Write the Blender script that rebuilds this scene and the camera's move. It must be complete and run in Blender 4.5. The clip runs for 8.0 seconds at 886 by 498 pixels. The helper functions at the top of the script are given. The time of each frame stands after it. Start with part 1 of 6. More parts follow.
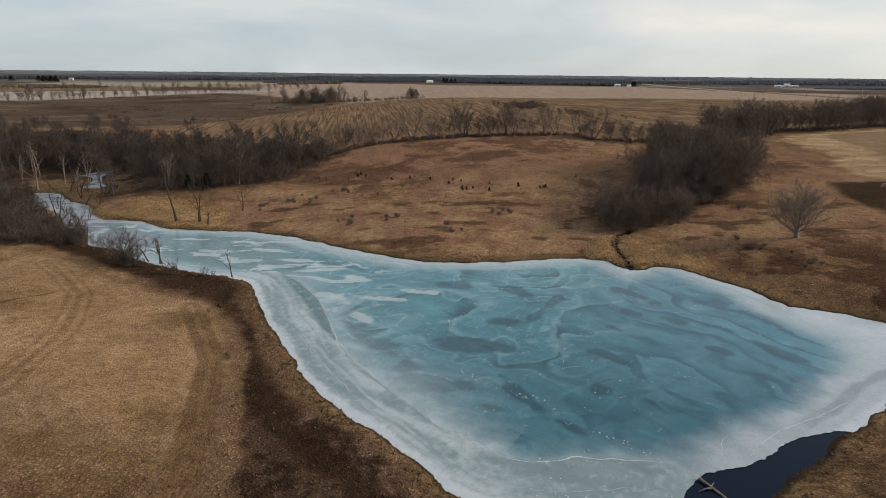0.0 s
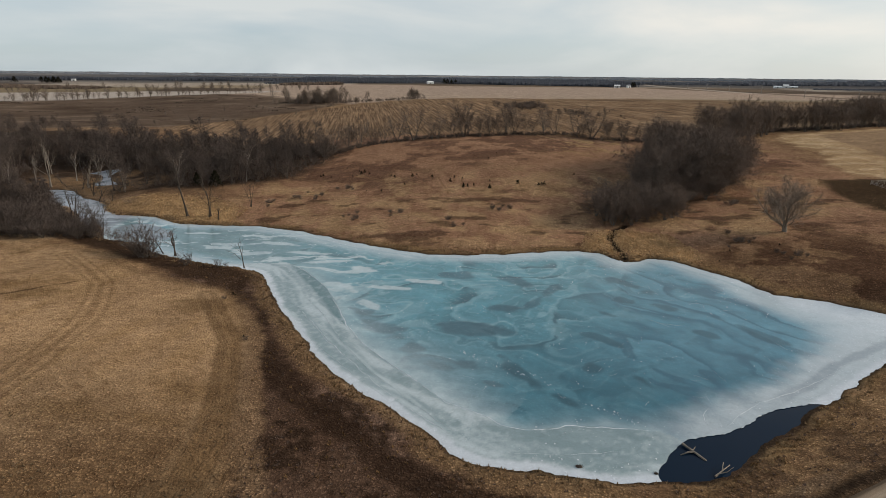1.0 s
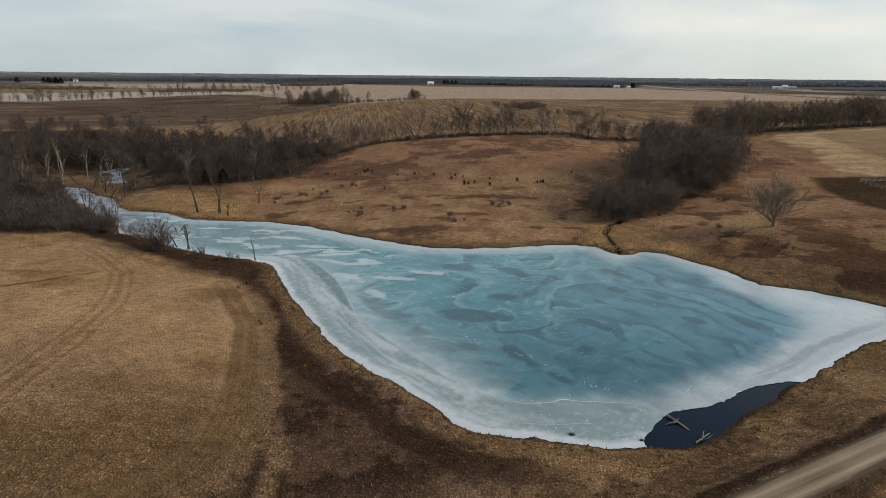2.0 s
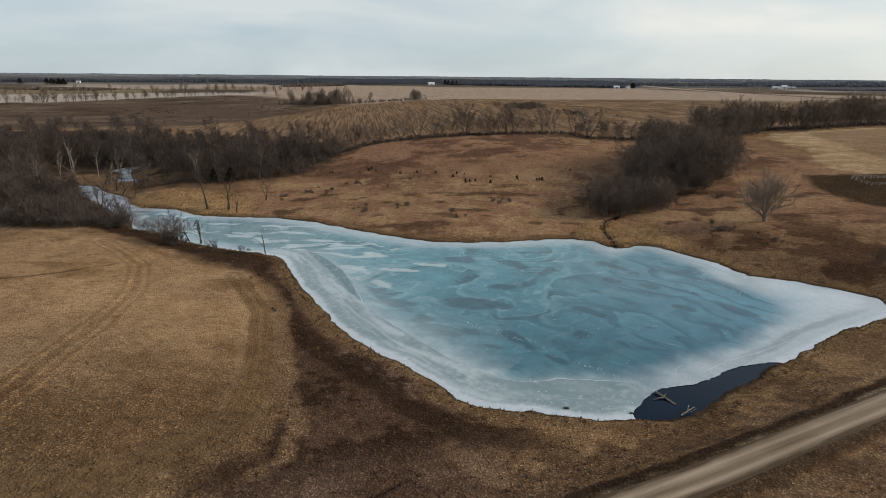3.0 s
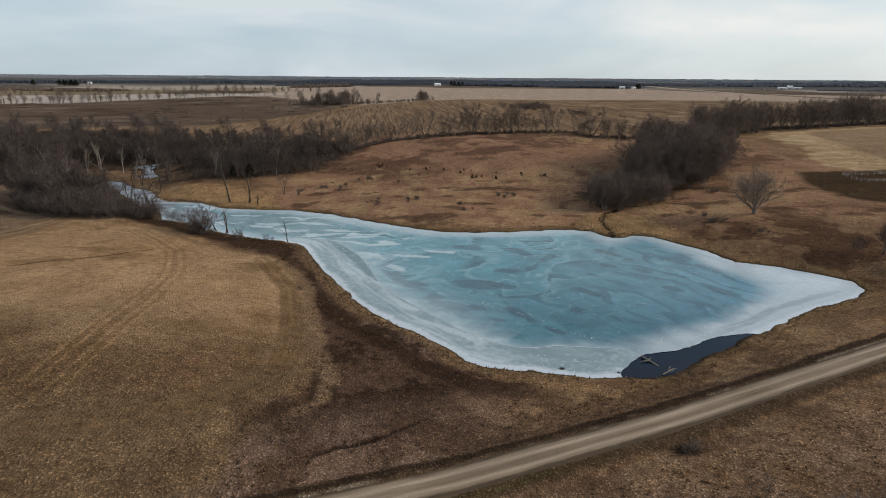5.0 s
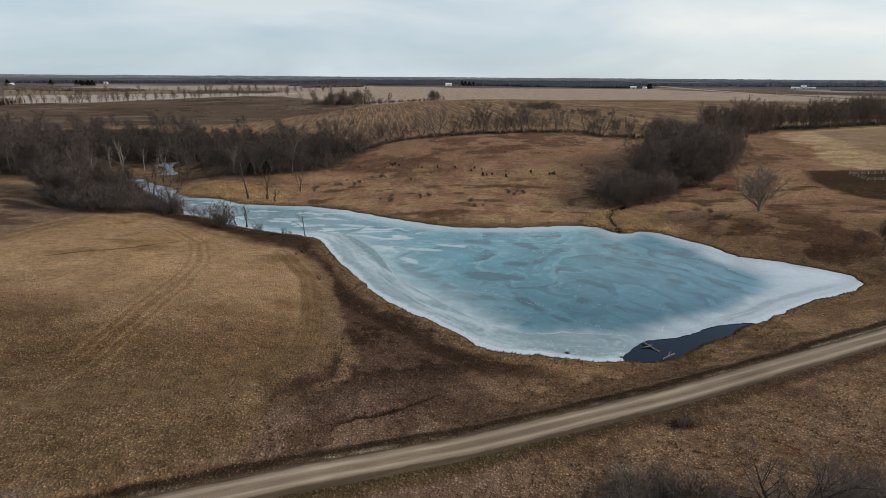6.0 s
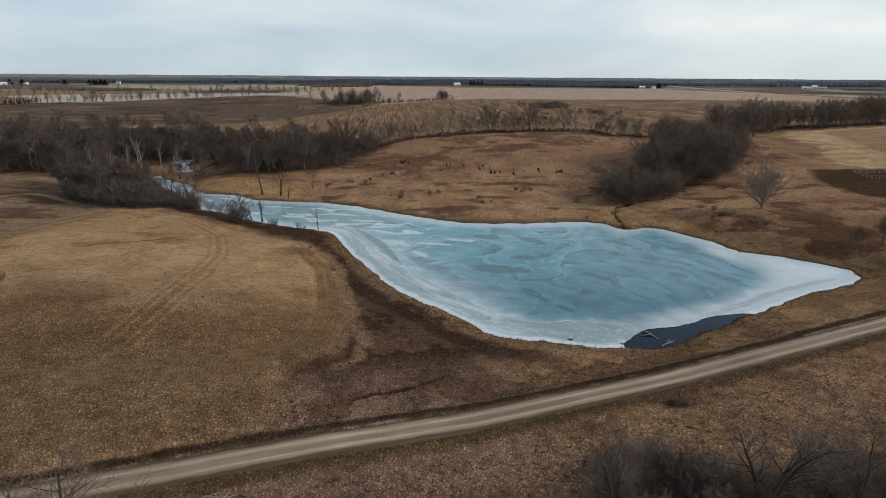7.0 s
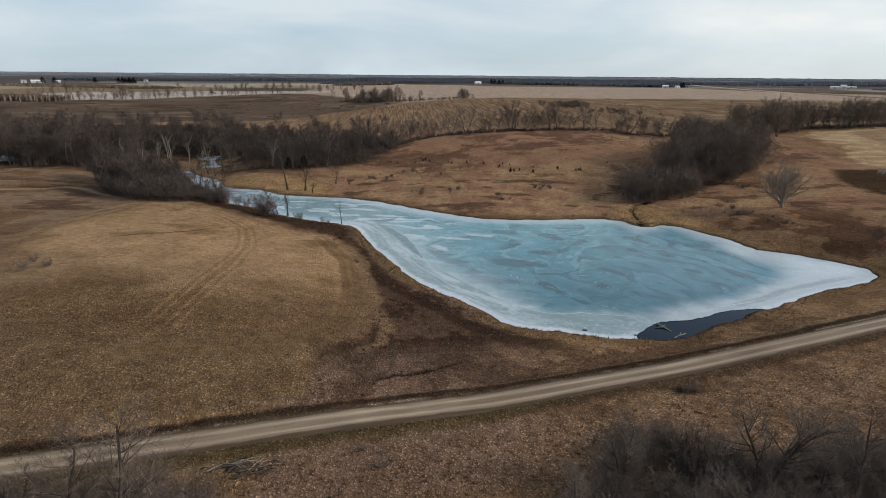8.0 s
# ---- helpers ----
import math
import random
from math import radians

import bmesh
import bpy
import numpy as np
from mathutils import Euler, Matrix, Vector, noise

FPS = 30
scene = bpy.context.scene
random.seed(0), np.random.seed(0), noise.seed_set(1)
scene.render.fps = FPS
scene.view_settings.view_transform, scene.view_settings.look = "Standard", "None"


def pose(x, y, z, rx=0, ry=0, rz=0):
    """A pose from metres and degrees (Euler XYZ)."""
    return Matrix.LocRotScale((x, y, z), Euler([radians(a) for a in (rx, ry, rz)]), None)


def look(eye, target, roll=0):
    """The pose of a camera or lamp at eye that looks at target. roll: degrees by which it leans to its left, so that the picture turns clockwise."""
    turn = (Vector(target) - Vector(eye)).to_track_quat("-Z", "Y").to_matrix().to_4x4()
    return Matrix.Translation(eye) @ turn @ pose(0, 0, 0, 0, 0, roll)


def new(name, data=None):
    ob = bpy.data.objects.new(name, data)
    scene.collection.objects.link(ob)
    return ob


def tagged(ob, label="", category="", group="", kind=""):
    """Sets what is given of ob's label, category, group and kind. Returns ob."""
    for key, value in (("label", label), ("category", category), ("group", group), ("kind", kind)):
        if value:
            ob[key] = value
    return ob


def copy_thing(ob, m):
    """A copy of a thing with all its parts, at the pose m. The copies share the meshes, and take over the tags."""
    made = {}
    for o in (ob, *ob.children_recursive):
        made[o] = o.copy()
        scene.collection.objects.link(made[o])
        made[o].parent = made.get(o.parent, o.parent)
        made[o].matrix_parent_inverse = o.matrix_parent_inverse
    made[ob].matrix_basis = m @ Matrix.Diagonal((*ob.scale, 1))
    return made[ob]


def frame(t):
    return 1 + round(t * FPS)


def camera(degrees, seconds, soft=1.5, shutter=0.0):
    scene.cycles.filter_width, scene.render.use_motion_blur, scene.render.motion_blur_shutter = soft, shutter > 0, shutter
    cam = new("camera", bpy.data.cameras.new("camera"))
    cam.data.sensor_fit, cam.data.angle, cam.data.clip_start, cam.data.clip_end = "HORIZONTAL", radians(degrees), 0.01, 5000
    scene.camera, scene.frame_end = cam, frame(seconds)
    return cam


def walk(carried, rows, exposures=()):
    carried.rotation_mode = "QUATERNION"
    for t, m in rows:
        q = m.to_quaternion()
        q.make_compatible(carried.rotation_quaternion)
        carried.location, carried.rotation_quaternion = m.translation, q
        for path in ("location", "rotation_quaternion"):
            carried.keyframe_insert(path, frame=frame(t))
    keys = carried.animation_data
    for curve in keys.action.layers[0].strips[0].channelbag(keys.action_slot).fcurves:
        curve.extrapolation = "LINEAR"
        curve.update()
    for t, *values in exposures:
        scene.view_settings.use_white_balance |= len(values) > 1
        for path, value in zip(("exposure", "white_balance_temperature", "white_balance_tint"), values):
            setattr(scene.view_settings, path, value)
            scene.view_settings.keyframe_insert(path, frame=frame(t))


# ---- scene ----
cam = camera(77.5, 8.0, soft=0.5)
PATH = [
    (0, (2.342, -3.717, 55.919), (2.351, -1.812, 55.309), 0.6),
    (0.5, (2.071, -7.601, 55.76), (2.078, -5.696, 55.152), 0.5),
    (1, (1.674, -11.608, 55.744), (1.682, -9.702, 55.137), 0.6),
    (1.5, (1.353, -15.618, 55.807), (1.361, -13.712, 55.201), 0.6),
    (3, (0.429, -27.182, 55.857), (0.434, -25.275, 55.254), 0.5),
    (3.5, (0.217, -30.753, 55.855), (0.221, -28.846, 55.253), 0.5),
    (4, (-0.08, -34.381, 55.914), (-0.076, -32.473, 55.312), 0.5),
    (5.5, (-0.973, -45.376, 56.086), (-1.007, -43.469, 55.486), 0.4),
    (6, (-1.136, -48.966, 56.17), (-1.187, -47.059, 55.569), 0.4),
    (6.5, (-1.266, -52.335, 56.214), (-1.322, -50.428, 55.614), 0.4),
    (7, (-1.394, -55.459, 56.212), (-1.473, -53.554, 55.61), 0.4),
    (7.5, (-1.376, -58.362, 56.232), (-1.502, -56.459, 55.629), 0.5),
    (8, (-1.312, -60.904, 56.315), (-1.459, -59.004, 55.708), 0.5),
]
walk(cam, [(t, look(eye, goal, roll)) for t, eye, goal, roll in PATH],
     exposures=[(0, 0.17, 7000, 12), (3, 0.19, 6800, 10), (5.5, 0.22, 6550, 10), (8, 0.27, 6450, 10)])
# ---- world, sun ----
SUN_ELEVATION, SUN_AZIMUTH = 24.0, 85.0  # degrees; azimuth clockwise from +y

world = bpy.data.worlds.new("winter_sky")
scene.world = world
world.use_nodes = True
wn, wl = world.node_tree.nodes, world.node_tree.links
wn.clear()
w_out = wn.new("ShaderNodeOutputWorld")
w_bg = wn.new("ShaderNodeBackground")
sky = wn.new("ShaderNodeTexSky")
sky.sky_type = "NISHITA"
sky.sun_disc = False
sky.sun_elevation, sky.sun_rotation = radians(SUN_ELEVATION), radians(SUN_AZIMUTH)
sky.altitude, sky.air_density, sky.dust_density, sky.ozone_density = 250, 1.0, 0.7, 1.6
w_tc = wn.new("ShaderNodeTexCoord")
w_map = wn.new("ShaderNodeMapping")
w_map.inputs["Scale"].default_value = (1.3, 1.3, 5.0)
w_noise = wn.new("ShaderNodeTexNoise")
w_noise.inputs["Scale"].default_value = 1.6
w_noise.inputs["Detail"].default_value = 6.0
w_noise.inputs["Roughness"].default_value = 0.5
w_noise.inputs["Distortion"].default_value = 0.4
w_ramp = wn.new("ShaderNodeValToRGB")
w_ramp.color_ramp.elements[0].position, w_ramp.color_ramp.elements[0].color = 0.36, (0.80, 0.80, 0.80, 1)
w_ramp.color_ramp.elements[1].position, w_ramp.color_ramp.elements[1].color = 0.60, (1.0, 1.0, 1.0, 1)
w_cloud = wn.new("ShaderNodeMixRGB")
w_dot = wn.new("ShaderNodeVectorMath")  # high cloud is brighter towards the sun
w_dot.operation = "DOT_PRODUCT"
w_dot.inputs[1].default_value = (math.sin(radians(SUN_AZIMUTH)), math.cos(radians(SUN_AZIMUTH)), 0.35)
w_glow = wn.new("ShaderNodeValToRGB")
w_glow.color_ramp.elements[0].position, w_glow.color_ramp.elements[0].color = 0.0, (4.5, 5.15, 5.65, 1)
w_glow.color_ramp.elements[1].position, w_glow.color_ramp.elements[1].color = 1.0, (6.95, 7.0, 6.8, 1)
wl.new(w_tc.outputs["Generated"], w_dot.inputs[0])
wl.new(w_dot.outputs["Value"], w_glow.inputs["Fac"])
w_body = wn.new("ShaderNodeValToRGB")  # thin blue-grey veil against thicker white cloud
w_body.color_ramp.elements[0].position, w_body.color_ramp.elements[0].color = 0.38, (0.80, 0.88, 0.945, 1)
w_body.color_ramp.elements[1].position, w_body.color_ramp.elements[1].color = 0.62, (1.13, 1.10, 1.06, 1)
w_lit = wn.new("ShaderNodeMixRGB")
w_lit.blend_type = "MULTIPLY"
w_lit.inputs[0].default_value = 1.0
wl.new(w_noise.outputs["Fac"], w_body.inputs["Fac"])
wl.new(w_glow.outputs["Color"], w_lit.inputs[1])
wl.new(w_body.outputs["Color"], w_lit.inputs[2])
wl.new(w_lit.outputs["Color"], w_cloud.inputs[2])
wl.new(w_tc.outputs["Generated"], w_map.inputs["Vector"])
wl.new(w_map.outputs["Vector"], w_noise.inputs["Vector"])
wl.new(w_noise.outputs["Fac"], w_ramp.inputs["Fac"])
w_sep = wn.new("ShaderNodeSeparateXYZ")  # the veil of cloud is thick near the horizon and thins overhead
w_thin = wn.new("ShaderNodeValToRGB")
w_thin.color_ramp.elements[0].position, w_thin.color_ramp.elements[0].color = 0.16, (1, 1, 1, 1)
w_thin.color_ramp.elements[1].position, w_thin.color_ramp.elements[1].color = 0.55, (0.42, 0.42, 0.42, 1)
w_cover = wn.new("ShaderNodeMixRGB")
w_cover.blend_type = "MULTIPLY"
w_cover.inputs[0].default_value = 1.0
wl.new(w_tc.outputs["Generated"], w_sep.inputs["Vector"])
wl.new(w_sep.outputs["Z"], w_thin.inputs["Fac"])
wl.new(w_ramp.outputs["Color"], w_cover.inputs[1])
wl.new(w_thin.outputs["Color"], w_cover.inputs[2])
wl.new(w_cover.outputs["Color"], w_cloud.inputs[0])
wl.new(sky.outputs["Color"], w_cloud.inputs[1])
wl.new(w_cloud.outputs["Color"], w_bg.inputs["Color"])
w_bg.inputs["Strength"].default_value = 0.11
wl.new(w_bg.outputs["Background"], w_out.inputs["Surface"])

sun_data = bpy.data.lights.new("sun", "SUN")
sun_data.energy, sun_data.angle, sun_data.color = 2.3, radians(12), (1.0, 0.93, 0.84)
sun = new("sun", sun_data)
az, el = radians(SUN_AZIMUTH), radians(SUN_ELEVATION)
sun_from = Vector((math.sin(az) * math.cos(el), math.cos(az) * math.cos(el), math.sin(el)))
sun.matrix_world = look(sun_from * 300, (0, 0, 0))

# ---- numbers of the plan ----
# Gentle swells of the land: heights in metres on two coarse grids (60 m and 150 m apart).
NEAR_SWELL = (
    (0.0, 0.0, 1.5, 0.9, -1.1, 0.0, 0.0, 0.0), (0.0, 4.1, 5.2, -2.3, 0.3, -2.2, 0.0, 0.0),
    (0.9, 2.4, -1.6, -2.3, 0.0, 0.6, 0.1, 0.0), (-1.1, -1.8, -2.6, -0.6, -4.8, 0.7, 1.2, -0.5),
    (-1.7, 0.0, -2.9, -1.5, -2.0, -1.2, 1.5, -0.1), (-0.9, 0.2, -1.8, -1.6, 1.6, 0.0, 0.6, 0.4))
FAR_SWELL = (
    (0.0, -2.0, 1.4, -3.0, 6.5, -0.5, 4.9, 6.5, 0.0), (0.0, -2.1, 0.3, -3.6, 4.5, 4.2, 3.4, 2.4, 0.0),
    (0.0, -3.7, -4.2, -2.2, 1.4, 2.4, -0.4, 2.0, 0.0), (-2.9, -3.8, 1.1, -0.9, 3.7, 2.0, 1.2, 2.0, 0.0),
    (0.0, 0.0, 2.4, 0.0, 1.8, 0.8, 0.0, 0.0, 0.0))
NORTH_SHORE = ((-136.5, 199.5), (-127.3, 204.6), (-112.6, 202.2), (-99, 192.5), (-84.9, 190.4), (-66.8, 189.2), (-50.6, 183.6),
               (-37.0, 175.3), (-24.3, 167.6), (-12.6, 162.0), (-1.4, 157.5), (11.6, 157.3), (27.0, 158.8), (38.4, 161.8),
               (47.3, 162.3), (53.4, 160.1), (56.8, 154.6), (58.6, 150.1), (63.0, 151.8), (68.3, 155.1), (75.0, 153.1),
               (80.4, 145.3), (86.8, 136.7), (91.0, 125.3), (98.8, 122.7), (105.4, 118.6), (111.4, 114.2), (116.4, 109.0),
               (115.2, 102.1))
SOUTH_SHORE = ((110.0, 97.2), (96.1, 90.0), (85.4, 84.1), (73.8, 75.7), (69.1, 73.1), (58.1, 65.0), (48.6, 58.3), (44.4, 55.1),
               (41.1, 53.8), (35.9, 53.6), (29.0, 53.9), (24.8, 54.1), (20.6, 54.7), (16.5, 56.2), (12.1, 56.2), (7.9, 56.9), (3.5, 60.0), (-1.1, 65.7),
               (-6.5, 71.4), (-12.3, 76.3), (-19.0, 83.8), (-25.5, 92.3), (-28.4, 98.5), (-34.0, 107.5), (-39.0, 115.2), (-42.6, 123.4),
               (-46.5, 132.5), (-51.0, 139.0), (-58.5, 143.6), (-67.9, 145.9), (-79, 150.4), (-91, 157), (-103.4, 167.5), (-115.1, 171.5),
               (-122.0, 183.2))
POND = np.array(NORTH_SHORE + SOUTH_SHORE)
CREEK = np.array(((-187, 233), (-192, 246), (-186, 253.5), (-175, 250), (-168, 242), (-160, 234), (-150, 228.5), (-143, 222), (-138, 212), (-128, 204), (-128, 186),
                  (-140, 197), (-146, 206), (-156, 217), (-165, 222), (-179, 227)), float)
POOL = np.array(((-196, 297), (-193, 309), (-186, 314), (-181, 292), (-172, 276.5), (-161.5, 266), (-170, 261.5), (-175, 265), (-179, 281), (-186, 292)), float)
FAR_POOL = np.array(((-312, 262), (-297, 261), (-304, 276), (-333, 296), (-345, 290)), float)
OPEN_WATER = np.array(((33.2, 54.0), (35.4, 57.7), (38.2, 61.0), (41.2, 63.6), (44.8, 64.4), (48.4, 65.2), (51.8, 66.7), (55.3, 69.1),
                       (60.1, 71.7), (65.7, 73.3), (69.9, 74.2), (72, 72), (60, 63), (46, 54), (40, 50)), float)
ROAD = np.array(((-560, -215), (-240, -82.8), (-62, -7.0), (-22.4, 10.0), (13.7, 25.6), (36.3, 35.4), (63.5, 48.3), (89, 60.5), (240, 131.4), (640, 319)), float)
ROAD_HALF = 2.1
MEADOW = np.array(((-150, 170), (-125, 162), (-103, 152), (-84, 136), (-71, 130), (-53, 123.5), (-44.5, 111), (-37.5, 92), (-31.5, 73.4), (-26.5, 55), (-25, 45), (-26, 38), (-31.5, 33),
                   (-50, 32), (-80, 32), (-112, 34), (-116, 56), (-121, 70), (-138, 78), (-143, 95), (-149, 114), (-148, 140)), float)
EARTH_FIELD = np.array(((188, 258), (300, 268), (420, 270), (420, 120), (215, 140), (188, 176), (172, 200), (174, 225)), float)
TAN_FIELD = np.array(((255, 406), (300, 425), (440, 480), (560, 440), (520, 225), (262, 228), (230, 253), (218, 268), (216, 290), (244, 343), (241, 374)), float)
TAN_INNER = np.array(((283, 410), (440, 475), (560, 440), (540, 232), (300, 232), (261, 290), (266, 318), (274, 356)), float)
FAR_ROAD = np.array(((744, 700), (744, 937), (748, 1154), (754, 1480), (757, 1824), (760, 2300)), float)
WOODS = np.array(((-62, 322), (-74, 268), (-100, 250), (-128, 244), (-150, 232), (-160, 250), (-196, 262), (-205, 232), (-232, 236), (-280, 222), (-480, 150),
                  (-560, 420), (-400, 455), (-300, 470), (-200, 405), (-110, 395), (-66, 372)), float)
STUBBLE = np.array(((-260, 505), (-160, 425), (-60, 388), (90, 415), (140, 398), (240, 430), (420, 510), (700, 640), (900, 860), (330, 985), (130, 880),
                    (-38, 800), (-110, 722), (-165, 655)), float)
TRAIL = np.array(((-112, 148), (-98, 135), (-86, 122), (-80.5, 111), (-75.5, 99.6), (-70.5, 79), (-67.3, 61.7), (-65.1, 46), (-63.5, 35), (-64, 23)), float)
EDGE_TRACK = np.array(((-58, 119), (-50, 106), (-41.4, 91), (-35.2, 70.5), (-31.4, 55.2), (-30.6, 46), (-33, 39.5), (-37.5, 32.8), (-44.4, 28.4), (-51, 25), (-62, 21)), float)
DITCH = np.array(((-19.2, 22.8), (-16.4, 25.2), (-13.7, 26.4), (-11, 28.5), (-7.3, 32), (-5, 34.6)), float)
INLET = np.array(((59, 150), (60.5, 158), (60, 166), (61.5, 176), (66, 186), (72, 192)), float)
FURROW = np.array(((-116, 95), (-110.5, 101), (-104.4, 106.5), (-98.6, 113.5), (-93, 122)), float)
PATHWAY = np.array(((-250, 168), (-227, 175.5), (-213.8, 180), (-203.8, 190), (-195, 188), (-185.5, 181.1), (-170, 173.5), (-150, 172), (-130, 166)), float)
WEST_TRACK = np.array(((-190, 66), (-160, 82), (-146, 98), (-152, 118), (-152, 142), (-153, 168)), float)
PALE_TRACK = np.array(((-34.6, 30.6), (-32.6, 22.7), (-29.9, 15.2), (-28.5, 11.5)), float)


# ---- arithmetic of the land ----
TABLE = np.random.RandomState(7).rand(256, 256)


def vnoise(x, y):
    xi, yi = np.floor(x).astype(int), np.floor(y).astype(int)
    u, v = x - xi, y - yi
    u, v = u * u * (3 - 2 * u), v * v * (3 - 2 * v)
    a, b = TABLE[xi % 256, yi % 256], TABLE[(xi + 1) % 256, yi % 256]
    c, d = TABLE[xi % 256, (yi + 1) % 256], TABLE[(xi + 1) % 256, (yi + 1) % 256]
    return (a + (b - a) * u) * (1 - v) + (c + (d - c) * u) * v


def fbm(x, y, octaves=4):
    """Layered noise between about -1 and 1."""
    total, weight = 0, 0
    for n in range(octaves):
        k = 2.03**n
        total, weight = total + vnoise(x * k + 17.3 * n, y * k + 5.1 * n) / 1.9**n, weight + 1 / 1.9**n
    return (total / weight - 0.5) * 2.6


def smooth(a, b, v):
    k = np.clip((v - a) / (b - a), 0, 1)
    return k * k * (3 - 2 * k)


def line_distance(x, y, line):
    """Distance to a polyline, and how far along it (in points) the nearest place lies."""
    best, along = np.full(np.shape(x), 1e9), np.zeros(np.shape(x))
    for n in range(len(line) - 1):
        (ax, ay), (bx, by) = line[n], line[n + 1]
        dx, dy = bx - ax, by - ay
        k = np.clip(((x - ax) * dx + (y - ay) * dy) / (dx * dx + dy * dy), 0, 1)
        d = np.hypot(x - ax - k * dx, y - ay - k * dy)
        along = np.where(d < best, n + k, along)
        best = np.minimum(best, d)
    return best, along


def region(x, y, poly):
    """Signed distance to a polygon: negative inside."""
    d = line_distance(x, y, np.vstack([poly, poly[:1]]))[0]
    inside = np.zeros(np.shape(x), bool)
    for (ax, ay), (bx, by) in zip(poly, np.roll(poly, -1, 0)):
        if ay != by:
            inside ^= ((ay > y) != (by > y)) & (x < (bx - ax) * (y - ay) / (by - ay) + ax)
    return np.where(inside, -d, d)


def swell(x, y):
    far = np.clip((np.hypot(x, y) - 1500) / 2500, 0, 1)
    z = 4 + 12 * smooth(250, 800, y) + 22 * far * far * (3 - 2 * far)
    for grid, x0, y0, step, reach in ((NEAR_SWELL, -180, -20, 60, 34.8), (FAR_SWELL, -600, 330, 150, 90.0)):
        for j, row in enumerate(grid):
            for i, a in enumerate(row):
                if a:
                    z = z + a * np.exp(-((x - x0 - step * i) ** 2 + (y - y0 - step * j) ** 2) / (2 * reach**2))
    return z


def road_z(x):
    return np.interp(x, (-560, -200, -70, -22, 0, 35, 90, 240, 640), (9, 9, 8.2, 6.0, 4.2, 3.5, 3.3, 5.5, 9))


def shore_distance(x, y):
    wobble = 0.7 * fbm(x / 3.1, y / 3.1, 3)
    d = region(x, y, POND) + wobble
    d = np.minimum(d, region(x, y, CREEK) + wobble)
    d = np.minimum(d, region(x, y, FAR_POOL) + wobble)
    return np.minimum(d, region(x, y, POOL) + wobble)


def ground_z(x, y, rough=True):
    x, y = np.asarray(x, float), np.asarray(y, float)
    z = swell(x, y)
    near = smooth(1200, 300, np.hypot(x, y - 80))
    if rough:
        z = z + near * (0.10 * fbm(x / 2.3, y / 2.3, 3) + 0.35 * fbm(x / 17, y / 17, 3))
    d = shore_distance(x, y)
    z = np.where(d > 0, 0.5 * smooth(0, 1.6, d) + (np.maximum(z, 0.6) - 0.5) * smooth(0.5, 16, d), -1.1 * smooth(0, 2.5, -d))
    r, along = line_distance(x, y, ROAD)
    z = z - 0.55 * smooth(1.6, 0, abs(r - 5.4) - 0.2) * smooth(2, 5, d)
    z = np.where(d > 0, road_z(x) - 0.14 + (z - road_z(x) + 0.14) * smooth(3.0, 8.5, r), z)
    z = z - 0.3 * smooth(0.7, 0.15, line_distance(x, y, DITCH)[0] + 0.3 * fbm(x / 2.3, y / 2.3, 3))
    z = np.where(d > 0.2, np.maximum(z - 1.1 * smooth(1.5, 0.3, line_distance(x, y, INLET)[0]), -0.12), z)
    return z


def spot(x, y):
    return float(ground_z(np.array([x]), np.array([y]))[0])


# ---- materials ----
def material(name, rough=0.9, spec=0.2):
    m = bpy.data.materials.new(name)
    m.use_nodes = True
    b = m.node_tree.nodes["Principled BSDF"]
    b.inputs["Roughness"].default_value = rough
    b.inputs["Specular IOR Level"].default_value = spec
    return m, m.node_tree.nodes, m.node_tree.links, b


def noise_node(n, l, scale, detail=4, stretch=None, turn=0.0, rough=0.55):
    g = n.new("ShaderNodeNewGeometry")
    t = n.new("ShaderNodeTexNoise")
    t.inputs["Scale"].default_value, t.inputs["Detail"].default_value, t.inputs["Roughness"].default_value = scale, detail, rough
    if stretch:
        rot, mp = n.new("ShaderNodeMapping"), n.new("ShaderNodeMapping")
        rot.inputs["Rotation"].default_value = (0, 0, turn)
        mp.inputs["Scale"].default_value = stretch
        l.new(g.outputs["Position"], rot.inputs["Vector"])
        l.new(rot.outputs["Vector"], mp.inputs["Vector"])
        l.new(mp.outputs["Vector"], t.inputs["Vector"])
    else:
        l.new(g.outputs["Position"], t.inputs["Vector"])
    return t.outputs["Fac"]


def ramp_node(n, l, fac, stops):
    r = n.new("ShaderNodeValToRGB")
    while len(r.color_ramp.elements) < len(stops):
        r.color_ramp.elements.new(0.5)
    for e, (p, c) in zip(r.color_ramp.elements, stops):
        e.position, e.color = p, (*c, 1) if len(c) == 3 else c
    l.new(fac, r.inputs["Fac"])
    return r.outputs["Color"]


def mix_node(n, l, kind, fac, a, b):
    m = n.new("ShaderNodeMixRGB")
    m.blend_type = kind
    for socket, value in zip(m.inputs, (fac, a, b)):
        if isinstance(value, (int, float)):
            socket.default_value = value
        elif isinstance(value, tuple):
            socket.default_value = (*value, 1)
        else:
            l.new(value, socket)
    return m.outputs["Color"]


def bump_node(n, l, height, strength, distance, b):
    k = n.new("ShaderNodeBump")
    k.inputs["Strength"].default_value, k.inputs["Distance"].default_value = strength, distance
    l.new(height, k.inputs["Height"])
    l.new(k.outputs["Normal"], b.inputs["Normal"])


def grey(v):
    return (v, v, v)


